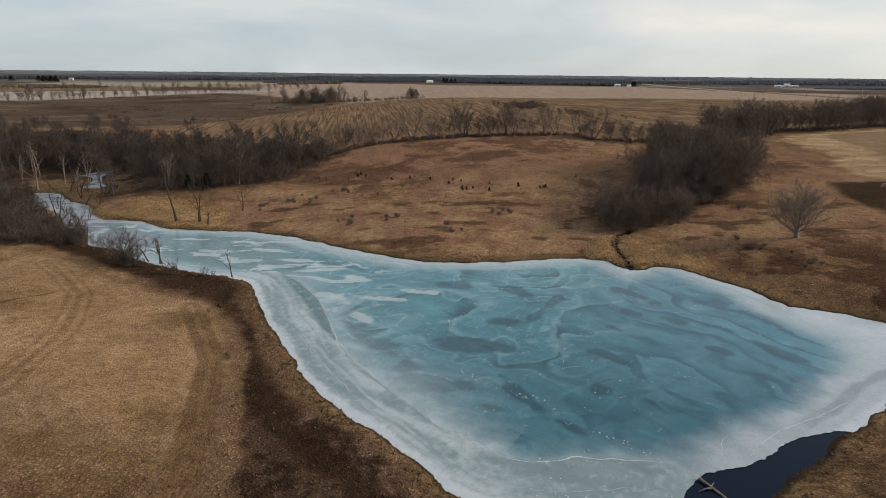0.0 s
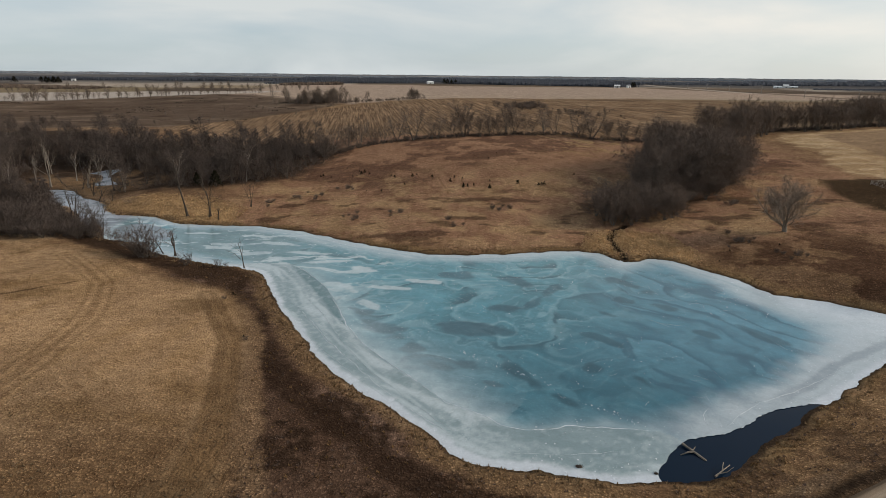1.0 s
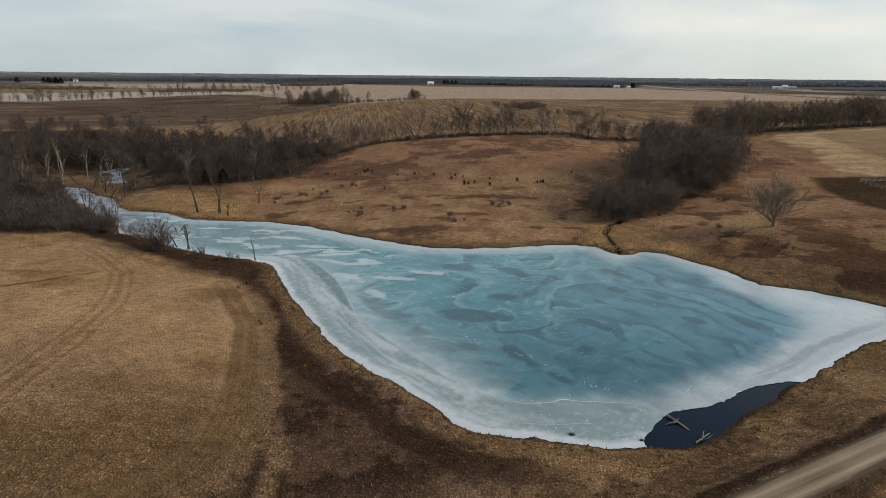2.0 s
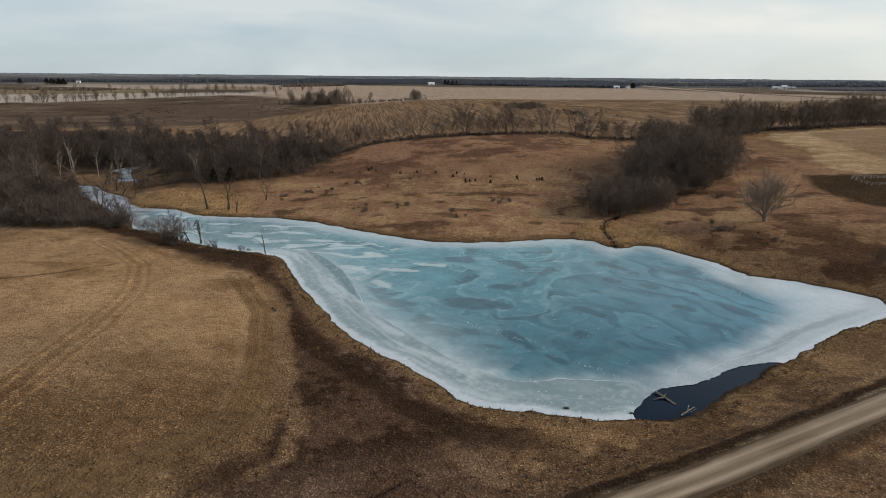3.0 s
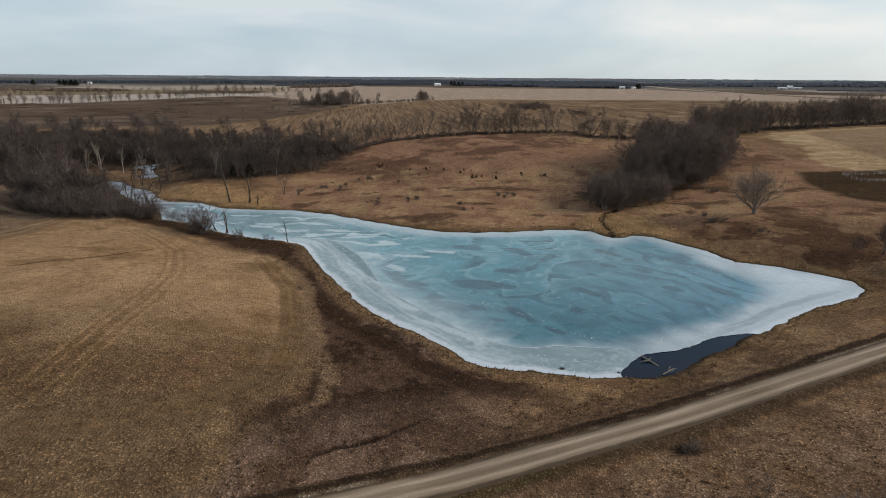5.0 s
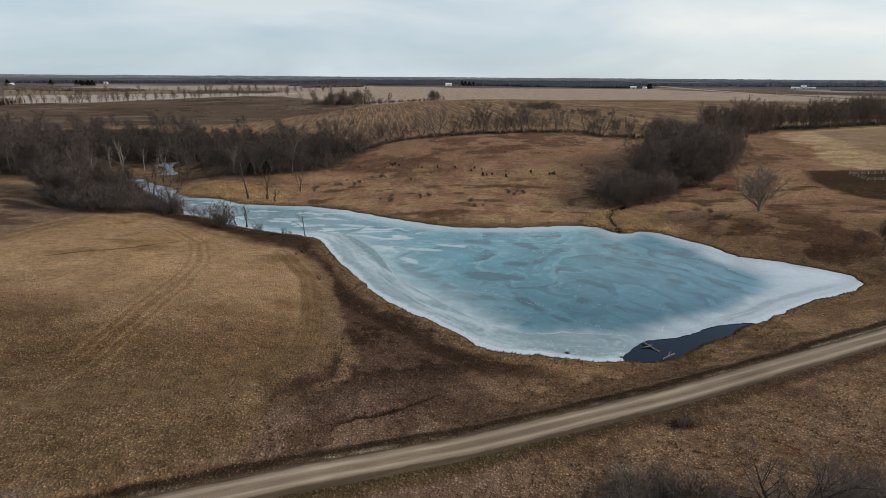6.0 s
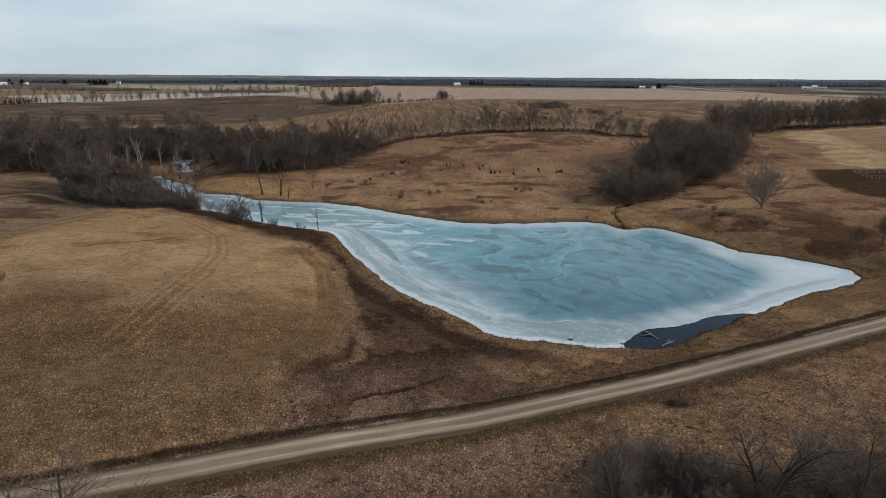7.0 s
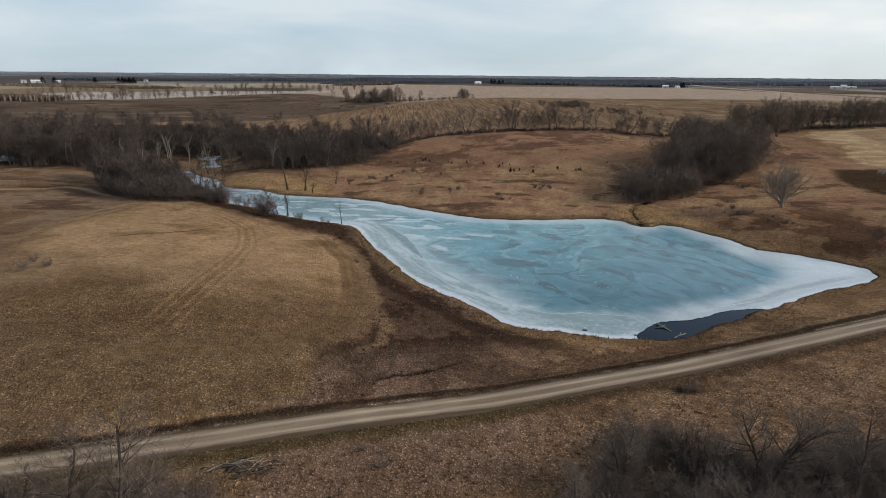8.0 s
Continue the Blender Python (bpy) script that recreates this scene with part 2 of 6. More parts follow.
def ground_material():
    m, n, l, b = material("dry_land", 1.0, 0.02)
    land = n.new("ShaderNodeAttribute")
    land.attribute_name = "land"
    rows = n.new("ShaderNodeAttribute")
    rows.attribute_name = "rows"
    fine = noise_node(n, l, 2.8, 8, rough=0.8)
    tuft = noise_node(n, l, 0.55, 5, rough=0.7)
    broad = noise_node(n, l, 0.07, 4)
    c = mix_node(n, l, "MULTIPLY", 1.0, land.outputs["Color"], ramp_node(n, l, fine, ((0.3, grey(0.62)), (0.5, grey(0.98)), (0.7, grey(1.38)))))
    c = mix_node(n, l, "MULTIPLY", 1.0, c, ramp_node(n, l, tuft, ((0.3, (0.62, 0.58, 0.55)), (0.55, grey(1.0)), (0.75, (1.28, 1.25, 1.2)))))
    c = mix_node(n, l, "MULTIPLY", 1.0, c, ramp_node(n, l, broad, ((0.3, (0.82, 0.80, 0.78)), (0.7, (1.15, 1.16, 1.15)))))
    rough = n.new("ShaderNodeAttribute")
    rough.attribute_name = "rough"
    lump = noise_node(n, l, 2.4, 5, rough=0.66)
    wander, where = n.new("ShaderNodeVectorMath"), n.new("ShaderNodeNewGeometry")
    wander.operation = "ADD"
    jog = n.new("ShaderNodeTexNoise")
    jog.inputs["Scale"].default_value, jog.inputs["Detail"].default_value = 1.3, 3
    l.new(where.outputs["Position"], jog.inputs["Vector"])
    l.new(where.outputs["Position"], wander.inputs[0])
    l.new(jog.outputs["Color"], wander.inputs[1])
    clump = n.new("ShaderNodeTexVoronoi")
    clump.feature = "SMOOTH_F1"
    clump.inputs["Scale"].default_value, clump.inputs["Smoothness"].default_value, clump.inputs["Detail"].default_value = 2.1, 0.35, 1.0
    l.new(wander.outputs["Vector"], clump.inputs["Vector"])
    # clump tops pale, gaps dark: thatch plus shade between tufts, put in the colour
    c_gap_shade = mix_node(n, l, "MULTIPLY", 1.0, c, ramp_node(n, l, clump.outputs["Distance"], ((0.10, (1.92, 1.92, 1.92)), (0.32, (1.66, 1.66, 1.66)), (0.48, (1.24, 1.22, 1.20)), (0.66, (0.70, 0.67, 0.65)))))
    shade = n.new("ShaderNodeSeparateColor")
    l.new(clump.outputs["Color"], shade.inputs["Color"])
    c_gap_shade = mix_node(n, l, "MULTIPLY", 1.0, c_gap_shade, ramp_node(n, l, shade.outputs["Red"], ((0.0, (0.87, 0.86, 0.85)), (1.0, (1.13, 1.13, 1.13)))))
    clumped = mix_node(n, l, "MULTIPLY", 1.0, c_gap_shade, ramp_node(n, l, lump, ((0.32, (0.66, 0.64, 0.63)), (0.44, (0.92, 0.91, 0.90)), (0.54, (1.05, 1.05, 1.05)), (0.68, (1.30, 1.29, 1.28)))))
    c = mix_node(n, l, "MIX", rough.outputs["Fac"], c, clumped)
    row = noise_node(n, l, 0.62, 3, (1.0, 0.02, 1.0), radians(-8.4), 0.6)
    striped = mix_node(n, l, "MULTIPLY", 1.0, c, ramp_node(n, l, row, ((0.36, (0.58, 0.54, 0.51)), (0.50, grey(0.96)), (0.64, (1.62, 1.58, 1.50)))))
    c = mix_node(n, l, "MIX", rows.outputs["Fac"], c, striped)
    c = mix_node(n, l, "MULTIPLY", 1.0, c, (1.03, 0.988, 0.955))
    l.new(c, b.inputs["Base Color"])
    high = n.new("ShaderNodeMath")
    high.operation = "SUBTRACT"
    l.new(lump, high.inputs[0])
    l.new(clump.outputs["Distance"], high.inputs[1])
    bump_node(n, l, high.outputs["Value"], 0.8, 0.26, b)
    return m


def plain(name, dark, light, scale=4.0, rough=0.9, spec=0.2, bump=0.3, depth=0.02, stretch=None):
    """A mottled material between two colours, with relief."""
    m, n, l, b = material(name, rough, spec)
    f = noise_node(n, l, scale, 6, stretch, rough=0.65)
    l.new(ramp_node(n, l, f, ((0.3, dark), (0.7, light))), b.inputs["Base Color"])
    bump_node(n, l, f, bump, depth, b)
    return m


def islands(name, dark, light, rough=0.95, spec=0.03, thin=0.0):
    """Blades, needles or twigs, each of its own shade, with drifts of darker and paler patches."""
    m, n, l, b = material(name, rough, spec)
    g = n.new("ShaderNodeNewGeometry")
    c = ramp_node(n, l, g.outputs["Random Per Island"], ((0.0, dark), (1.0, light)))
    c = mix_node(n, l, "MULTIPLY", 1.0, c, ramp_node(n, l, noise_node(n, l, 0.16, 4), ((0.3, grey(0.65)), (0.7, grey(1.3)))))
    l.new(c, b.inputs["Base Color"])
    if thin:  # dry blades let light through
        t, k, out = n.new("ShaderNodeBsdfTranslucent"), n.new("ShaderNodeMixShader"), n["Material Output"]
        k.inputs[0].default_value = thin
        l.new(c, t.inputs["Color"])
        l.new(b.outputs["BSDF"], k.inputs[1])
        l.new(t.outputs["BSDF"], k.inputs[2])
        l.new(k.outputs["Shader"], out.inputs["Surface"])
    return m


def ice_material():
    m, n, l, b = material("pond_ice", 0.18, 0.5)
    look_at = n.new("ShaderNodeAttribute")
    look_at.attribute_name = "ice"
    streak = noise_node(n, l, 0.55, 6, (1.0, 0.8, 1.0), radians(-42), 0.7)
    fine = noise_node(n, l, 2.6, 5, rough=0.7)
    speck = noise_node(n, l, 5.5, 2, rough=0.8)
    c = mix_node(n, l, "MULTIPLY", 1.0, look_at.outputs["Color"], ramp_node(n, l, streak, ((0.3, grey(0.96)), (0.7, grey(1.06)))))
    rim = n.new("ShaderNodeAttribute")
    rim.attribute_name = "veil"
    veil = noise_node(n, l, 0.16, 8, (1.0, 1.3, 1.0), radians(40), 0.6)
    c = mix_node(n, l, "MULTIPLY", rim.outputs["Fac"], c, ramp_node(n, l, veil, ((0.34, (0.80, 0.84, 0.86)), (0.46, (0.96, 0.97, 0.97)), (0.56, (1.06, 1.05, 1.05)), (0.66, (1.24, 1.19, 1.17)))))
    frost = noise_node(n, l, 0.8, 9, rough=0.72)
    c = mix_node(n, l, "MULTIPLY", 1.0, c, ramp_node(n, l, frost, ((0.34, (0.88, 0.89, 0.90)), (0.46, grey(0.99)), (0.56, grey(1.01)), (0.66, grey(1.10)))))
    c = mix_node(n, l, "MULTIPLY", 1.0, c, ramp_node(n, l, fine, ((0.3, grey(0.92)), (0.7, grey(1.08)))))
    c = mix_node(n, l, "DARKEN", 1.0, c, (0.66, 0.70, 0.72))
    c = mix_node(n, l, "MIX", ramp_node(n, l, speck, ((0.77, grey(0)), (0.81, grey(0.6)))), c, (0.62, 0.66, 0.68))
    l.new(c, b.inputs["Base Color"])
    l.new(ramp_node(n, l, fine, ((0.3, grey(0.10)), (0.7, grey(0.30)))), b.inputs["Roughness"])
    bump_node(n, l, fine, 0.15, 0.02, b)
    return m


def water_material():
    m, n, l, b = material("open_water", 0.04, 0.2)
    b.inputs["IOR"].default_value = 1.33
    b.inputs["Base Color"].default_value = (0.003, 0.012, 0.026, 1)
    bump_node(n, l, noise_node(n, l, 1.8, 3), 0.03, 0.02, b)
    return m


def road_material():
    m, n, l, b = material("gravel", 0.95, 0.15)
    a = n.new("ShaderNodeAttribute")
    a.attribute_name = "wear"
    fine = noise_node(n, l, 9.0, 6, rough=0.8)
    drag = noise_node(n, l, 1.6, 5, (0.03, 1.0, 1.0), radians(-24.3))
    c = ramp_node(n, l, a.outputs["Fac"], ((0.0, (0.085, 0.058, 0.036)), (0.45, (0.235, 0.172, 0.116)), (1.0, (0.450, 0.352, 0.250))))
    c = mix_node(n, l, "MULTIPLY", 1.0, c, ramp_node(n, l, fine, ((0.25, grey(0.7)), (0.75, grey(1.3)))))
    c = mix_node(n, l, "MULTIPLY", 1.0, c, ramp_node(n, l, drag, ((0.3, grey(0.74)), (0.7, grey(1.22)))))
    l.new(c, b.inputs["Base Color"])
    bump_node(n, l, fine, 0.5, 0.05, b)
    return m


M_GROUND = ground_material()
M_ICE, M_WATER, M_ROAD = ice_material(), water_material(), road_material()
M_BARK = plain("grey_bark", (0.07, 0.057, 0.047), (0.20, 0.17, 0.14), 3.0, bump=0.6, depth=0.04, stretch=(1, 1, 0.3))
M_PALE_BARK = plain("pale_bare_wood", (0.11, 0.09, 0.07), (0.34, 0.29, 0.23), 3.0, bump=0.5, depth=0.03, stretch=(1, 1, 0.3))
M_BLEACHED = plain("bleached_wood", (0.14, 0.12, 0.10), (0.30, 0.265, 0.23), 3.0, bump=0.5, depth=0.03, stretch=(1, 1, 0.3))
M_SNAG = plain("weathered_wood", (0.034, 0.026, 0.021), (0.105, 0.083, 0.063), 4.0, bump=0.6, depth=0.03, stretch=(1, 1, 0.25))
M_TWIG = islands("brown_twigs", (0.052, 0.040, 0.034), (0.128, 0.100, 0.084))
M_WOOD_TWIG = islands("grey_wood_twigs", (0.060, 0.047, 0.040), (0.142, 0.112, 0.095))
M_THICKET = islands("thicket_twigs", (0.100, 0.073, 0.057), (0.220, 0.165, 0.130))
M_WOOD_BARK = plain("dark_bark", (0.046, 0.036, 0.029), (0.13, 0.105, 0.085), 3.0, bump=0.6, depth=0.04, stretch=(1, 1, 0.3))
M_SHORE_GRASS = islands("shore_grass", (0.150, 0.098, 0.054), (0.34, 0.230, 0.130), thin=0.45)
M_RUST_GRASS = islands("rust_grass", (0.155, 0.092, 0.052), (0.27, 0.168, 0.094), thin=0.45)
M_HEDGE = islands("hedge_twigs", (0.112, 0.083, 0.064), (0.232, 0.176, 0.138))
M_GREY_TWIG = islands("grey_twigs", (0.19, 0.145, 0.11), (0.36, 0.285, 0.22))
M_NEEDLE = islands("cedar_needles", (0.010, 0.011, 0.007), (0.028, 0.024, 0.014))
# distance haze put into the base colour: blue-grey, paler on the ridges
M_HAZED_WOOD = islands("hazed_far_wood", (0.088, 0.094, 0.110), (0.135, 0.142, 0.160))
M_HAZED_RIDGE = islands("hazed_ridge_wood", (0.21, 0.23, 0.255), (0.29, 0.31, 0.335))
far_nodes, far_links = M_HAZED_WOOD.node_tree.nodes, M_HAZED_WOOD.node_tree.links
far_thin = far_nodes.new("ShaderNodeBsdfTranslucent")  # open crowns let the light through
# the translucent colour carries the same haze tint
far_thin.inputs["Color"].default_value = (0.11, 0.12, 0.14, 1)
far_mix = far_nodes.new("ShaderNodeMixShader")
far_links.new(far_nodes["Principled BSDF"].outputs["BSDF"], far_mix.inputs[1])
far_links.new(far_thin.outputs["BSDF"], far_mix.inputs[2])
far_links.new(far_mix.outputs["Shader"], far_nodes["Material Output"].inputs["Surface"])
M_GRASS = islands("dry_grass", (0.105, 0.061, 0.029), (0.28, 0.170, 0.082), thin=0.45)
M_TUSSOCK = islands("tussock_grass", (0.165, 0.112, 0.064), (0.33, 0.230, 0.138), thin=0.45)
M_BROWN_GRASS = islands("brown_brush", (0.105, 0.071, 0.054), (0.21, 0.146, 0.112), thin=0.45)
M_FRONT_TWIG = islands("grey_brown_twigs", (0.112, 0.084, 0.066), (0.235, 0.180, 0.143))
M_SCRUB = islands("brown_scrub", (0.075, 0.055, 0.042), (0.15, 0.112, 0.085))
M_POINT_GRASS = islands("bright_golden_grass", (0.34, 0.225, 0.122), (0.62, 0.425, 0.235), thin=0.5)
M_GOLD_GRASS = islands("golden_grass", (0.24, 0.148, 0.078), (0.44, 0.280, 0.150), thin=0.45)
M_WHITE_WALL = plain("white_siding", (0.66, 0.66, 0.64), (0.80, 0.80, 0.78), 0.6, 0.7)
M_ROOF = plain("grey_roof", (0.10, 0.10, 0.11), (0.22, 0.22, 0.23), 0.8, 0.6)
M_DARK_TRIM = plain("dark_trim", (0.03, 0.03, 0.035), (0.06, 0.06, 0.065), 1.0, 0.6)
M_POLE = plain("pole_wood", (0.22, 0.19, 0.16), (0.40, 0.36, 0.31), 3.0)
M_FROST = plain("crack_frost", (0.5, 0.55, 0.57), (0.75, 0.78, 0.8), 3.0, 0.6)

# ---- building helpers ----
def mesh_from(name, verts, faces, mat, shade=False):
    me = bpy.data.meshes.new(name)
    me.from_pydata(verts, [], faces)
    me.materials.append(mat)
    if shade:
        me.polygons.foreach_set("use_smooth", np.ones(len(me.polygons), bool))
    me.update()
    return me


def triangles(name, corners, mat):
    """A mesh from an array of triangles (n, 3, 3)."""
    n = len(corners)
    me = bpy.data.meshes.new(name)
    me.vertices.add(3 * n)
    me.vertices.foreach_set("co", np.ascontiguousarray(corners, dtype=np.float32).ravel())
    me.loops.add(3 * n)
    me.loops.foreach_set("vertex_index", np.arange(3 * n, dtype=np.int32))
    me.polygons.add(n)
    me.polygons.foreach_set("loop_start", np.arange(0, 3 * n, 3, dtype=np.int32))
    me.materials.append(mat)
    me.update(calc_edges=True)
    return me


def child(name, me, parent, label=""):
    ob = new(name, me)
    ob.parent = parent
    return tagged(ob, label)


def grid_mesh(name, xs, ys, z, mat, keep=None):
    """A sheet of quads on the lines xs and ys; z, keep: arrays (len(ys), len(xs))."""
    nx, ny = len(xs), len(ys)
    gx, gy = np.meshgrid(xs, ys) if np.ndim(xs) == 1 else (xs, ys)
    if np.ndim(xs) == 2:
        ny, nx = xs.shape
    i = (np.arange(ny - 1)[:, None] * nx + np.arange(nx - 1)).ravel()
    quads = np.stack([i, i + 1, i + nx + 1, i + nx], 1)
    if keep is not None:
        quads = quads[keep.ravel()[quads].all(1)]
    used, quads = np.unique(quads, return_inverse=True)
    quads = quads.reshape(-1, 4)
    co = np.stack([gx.ravel(), gy.ravel(), z.ravel()], 1)[used]
    me = bpy.data.meshes.new(name)
    me.vertices.add(len(co))
    me.vertices.foreach_set("co", co.astype(np.float32).ravel())
    me.loops.add(4 * len(quads))
    me.loops.foreach_set("vertex_index", quads.astype(np.int32).ravel())
    me.polygons.add(len(quads))
    me.polygons.foreach_set("loop_start", np.arange(0, 4 * len(quads), 4, dtype=np.int32))
    me.polygons.foreach_set("use_smooth", np.ones(len(quads), bool))
    me.materials.append(mat)
    me.update(calc_edges=True)
    return me, co


def colour_layer(me, name, rgb):
    layer = me.attributes.new(name, "FLOAT_COLOR", "POINT")
    layer.data.foreach_set("color", np.concatenate([rgb, np.ones((len(rgb), 1))], 1).astype(np.float32).ravel())


def value_layer(me, name, v):
    layer = me.attributes.new(name, "FLOAT", "POINT")
    layer.data.foreach_set("value", np.asarray(v, dtype=np.float32))


def spread(first, last, step, reach, growth):
    """Grid lines: even between first and last, then wider and wider out to the reach (low, high)."""
    middle = list(np.arange(first, last, step))
    up, s = [], step
    while (up or middle)[-1] < reach[1]:
        s *= 1.011 if (up or middle)[-1] < 420 else growth
        up.append((up or middle)[-1] + s)
    down, s = [], step
    while (down or middle[:1])[-1] > reach[0]:
        s *= 1.014 if (down or middle[:1])[-1] > -260 else growth
        down.append((down or middle[:1])[-1] - s)
    return np.array(down[::-1] + middle + up)


# ---- the ground ----
def blend(c, colour, mask):
    return c + (np.array(colour) - c) * np.clip(mask, 0, 1)[:, None]


FAR_TONES = np.array(((0.36, 0.30, 0.225), (0.30, 0.24, 0.165), (0.17, 0.125, 0.085), (0.10, 0.075, 0.055), (0.40, 0.345, 0.28), (0.24, 0.19, 0.12)))
PALE_FIELD = np.array(((-385, 1010), (-120, 745), (-38, 803), (130, 885), (330, 990), (640, 985), (1100, 1250), (760, 1450), (620, 1780), (-520, 1900)), float)
PALE_STRIP = np.array(((-800, 700), (-629, 772), (-525, 868), (-351, 1036), (-330, 1230), (-560, 1120), (-800, 960)), float)
BROWN_FIELD = np.array(((-780, 640), (-629, 766), (-525, 862), (-351, 1030), (-130, 735), (-250, 510), (-420, 470), (-620, 480)), float)
POINT_GRASS = np.array(((-146, 224), (-131, 208), (-113, 204.5), (-98, 195), (-80, 192), (-82, 212), (-100, 226), (-126, 232)), float)
INLET_GRASS = np.array(((50, 163), (57, 157), (68, 158), (80, 150), (84, 160), (82, 178), (68, 186), (56, 180)), float)


def land_colour(x, y):
    d = shore_distance(x, y)
    big, mid, edge = fbm(x / 31, y / 31), fbm(x / 8, y / 8), 2.5 * fbm(x / 6, y / 6, 3)
    tiny = fbm(x / 2.3 + 90, y / 2.3, 3)
    mid = mid + 0.3 * tiny
    c = np.zeros((len(x), 3)) + (0.215, 0.136, 0.080)
    c = blend(c, (0.32, 0.21, 0.118), smooth(-0.2, 0.5, big + 0.6 * mid))
    # open country, a patchwork of fields
    cu, cv = np.floor((x + 0.15 * y) / 430), np.floor((y - 0.1 * x) / 290)
    tone = FAR_TONES[((cu * 7 + cv * 13 + np.floor(TABLE[cu.astype(int) % 256, cv.astype(int) % 256] * 29)) % len(FAR_TONES)).astype(int)]
    c = c + (tone - c) * smooth(820, 900, np.maximum(y, np.abs(x) * 1.4))[:, None]
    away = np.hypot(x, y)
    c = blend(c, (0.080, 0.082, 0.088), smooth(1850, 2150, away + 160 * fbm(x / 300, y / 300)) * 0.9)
    # farthest ground paler grey: distance haze blended into its colour
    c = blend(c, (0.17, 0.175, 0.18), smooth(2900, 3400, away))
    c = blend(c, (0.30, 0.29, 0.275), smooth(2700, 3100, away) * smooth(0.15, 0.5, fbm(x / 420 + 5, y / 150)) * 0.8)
    c = blend(c, (0.128, 0.091, 0.066), smooth(8, -8, region(x, y, BROWN_FIELD) + edge))
    c = blend(c, (0.18, 0.134, 0.098), smooth(8, -8, region(x, y, BROWN_FIELD) + edge) * smooth(0.1, 0.4, fbm((x + y) / 190, (y - 0.35 * x) / 16)))
    c = blend(c, (0.075, 0.050, 0.034), smooth(8, -8, region(x, y, BROWN_FIELD) + edge) * smooth(0.1, 0.5, fbm(x / 60 + 5, y / 22)) * 0.8)
    c = blend(c, (0.40, 0.315, 0.25), smooth(5, -5, region(x, y, PALE_FIELD)))
    c = blend(c, (0.47, 0.42, 0.37), smooth(5, -5, region(x, y, PALE_STRIP)))
    lane = line_distance(x, y, FAR_ROAD)[0]
    c = blend(c, (0.085, 0.064, 0.048), smooth(34, 22, np.abs(lane - 26)) * smooth(500, 900, y) * smooth(754, 790, x) * 0.8)
    c = blend(c, (0.47, 0.41, 0.35), smooth(9, 6, lane))
    stubble = smooth(4, -4, region(x, y, STUBBLE) + edge)
    c = blend(c, (0.222, 0.150, 0.094), stubble)
    c = blend(c, (0.205, 0.138, 0.086), stubble * smooth(120, 260, x))
    c = blend(c, (0.30, 0.215, 0.138), stubble * smooth(90, 190, x) * smooth(0.1, 0.45, fbm(x / 120 + 3, (y + 0.25 * x) / 24 + 8)) * 0.8)
    c = blend(c, (0.115, 0.076, 0.048), stubble * smooth(60, 190, x) * smooth(0.15, 0.5, fbm(x / 140 + 13, (y + 0.2 * x) / 20 + 1)) * 0.7)
    # the rust-brown rise north of the pond
    north = smooth(150, 175, y) * smooth(405, 385, y) * smooth(-110, -75, x) * smooth(240, 200, x)
    c = blend(c, (0.330, 0.200, 0.128), north)
    c = blend(c, (0.165, 0.096, 0.064), north * smooth(-0.15, 0.35, big + 0.7 * mid) * smooth(215, 260, y))
    c = blend(c, (0.42, 0.285, 0.165), north * smooth(-0.15, 0.45, 0.7 * mid - 0.4 * big) * smooth(310, 240, y))
    c = blend(c, (0.37, 0.25, 0.135), north * smooth(0.15, 0.5, mid) * smooth(300, 330, y) * smooth(50, 90, x))
    east = smooth(78, 95, x) * smooth(70, 100, y) * smooth(200, 150, y)
    c = blend(c, (0.115, 0.066, 0.040), east * smooth(0.05, 0.4, big + 0.7 * mid))
    c = blend(c, (0.075, 0.045, 0.029), north * smooth(0.25, 0.55, fbm(x / 13 + 31, y / 7 + 4)) * smooth(260, 220, y) * 0.75)
    c = blend(c, (0.25, 0.165, 0.085), smooth(7, 1.5, d + 2 * mid) * smooth(-0.5, 0.2, mid))
    c = blend(c, (0.54, 0.372, 0.196), smooth(2, -3, region(x, y, POINT_GRASS) + edge))
    c = blend(c, (0.50, 0.345, 0.185), smooth(2, -3, region(x, y, INLET_GRASS) + edge))
    strip = smooth(4, -4, region(x, y, TAN_FIELD) + 1.6 * edge + 5 * mid)
    c = blend(c, (0.43, 0.305, 0.175), strip)
    c = blend(c, (0.58, 0.44, 0.28), strip * smooth(-0.1, 0.4, fbm(x / 9 + 4, y / 5)) * 0.8)
    c = blend(c, (0.320, 0.222, 0.138), smooth(2, -2, region(x, y, TAN_INNER) + 0.5 * edge))
    c = blend(c, (0.052, 0.034, 0.017), smooth(3, -3, region(x, y, EARTH_FIELD) + 0.7 * edge + 8 * smooth(215, 170, y) * big) * 0.95)
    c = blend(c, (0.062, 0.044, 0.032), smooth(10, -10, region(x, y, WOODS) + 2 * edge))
    scrub = smooth(0, 8, region(x, y, MEADOW)) * smooth(-110, -135, x) * smooth(66, 86, y) * smooth(250, 225, y)
    c = blend(c, (0.275, 0.196, 0.132), scrub * smooth(-0.3, 0.3, big + 0.5 * mid))
    c = blend(c, (0.130, 0.084, 0.060), scrub * smooth(215, 195, y) * smooth(0.0, 0.3, fbm(x / 26 + 2, y / 8 + 5) + 0.3 * mid) * 0.9)
    c = blend(c, (0.27, 0.185, 0.110), smooth(46, 26, np.hypot(x + 176, y - 264) + 6 * mid) * smooth(-0.5, 0.2, mid) * 0.85)
    # mown meadow, and the dark brush between it and the water
    meadow = region(x, y, MEADOW)
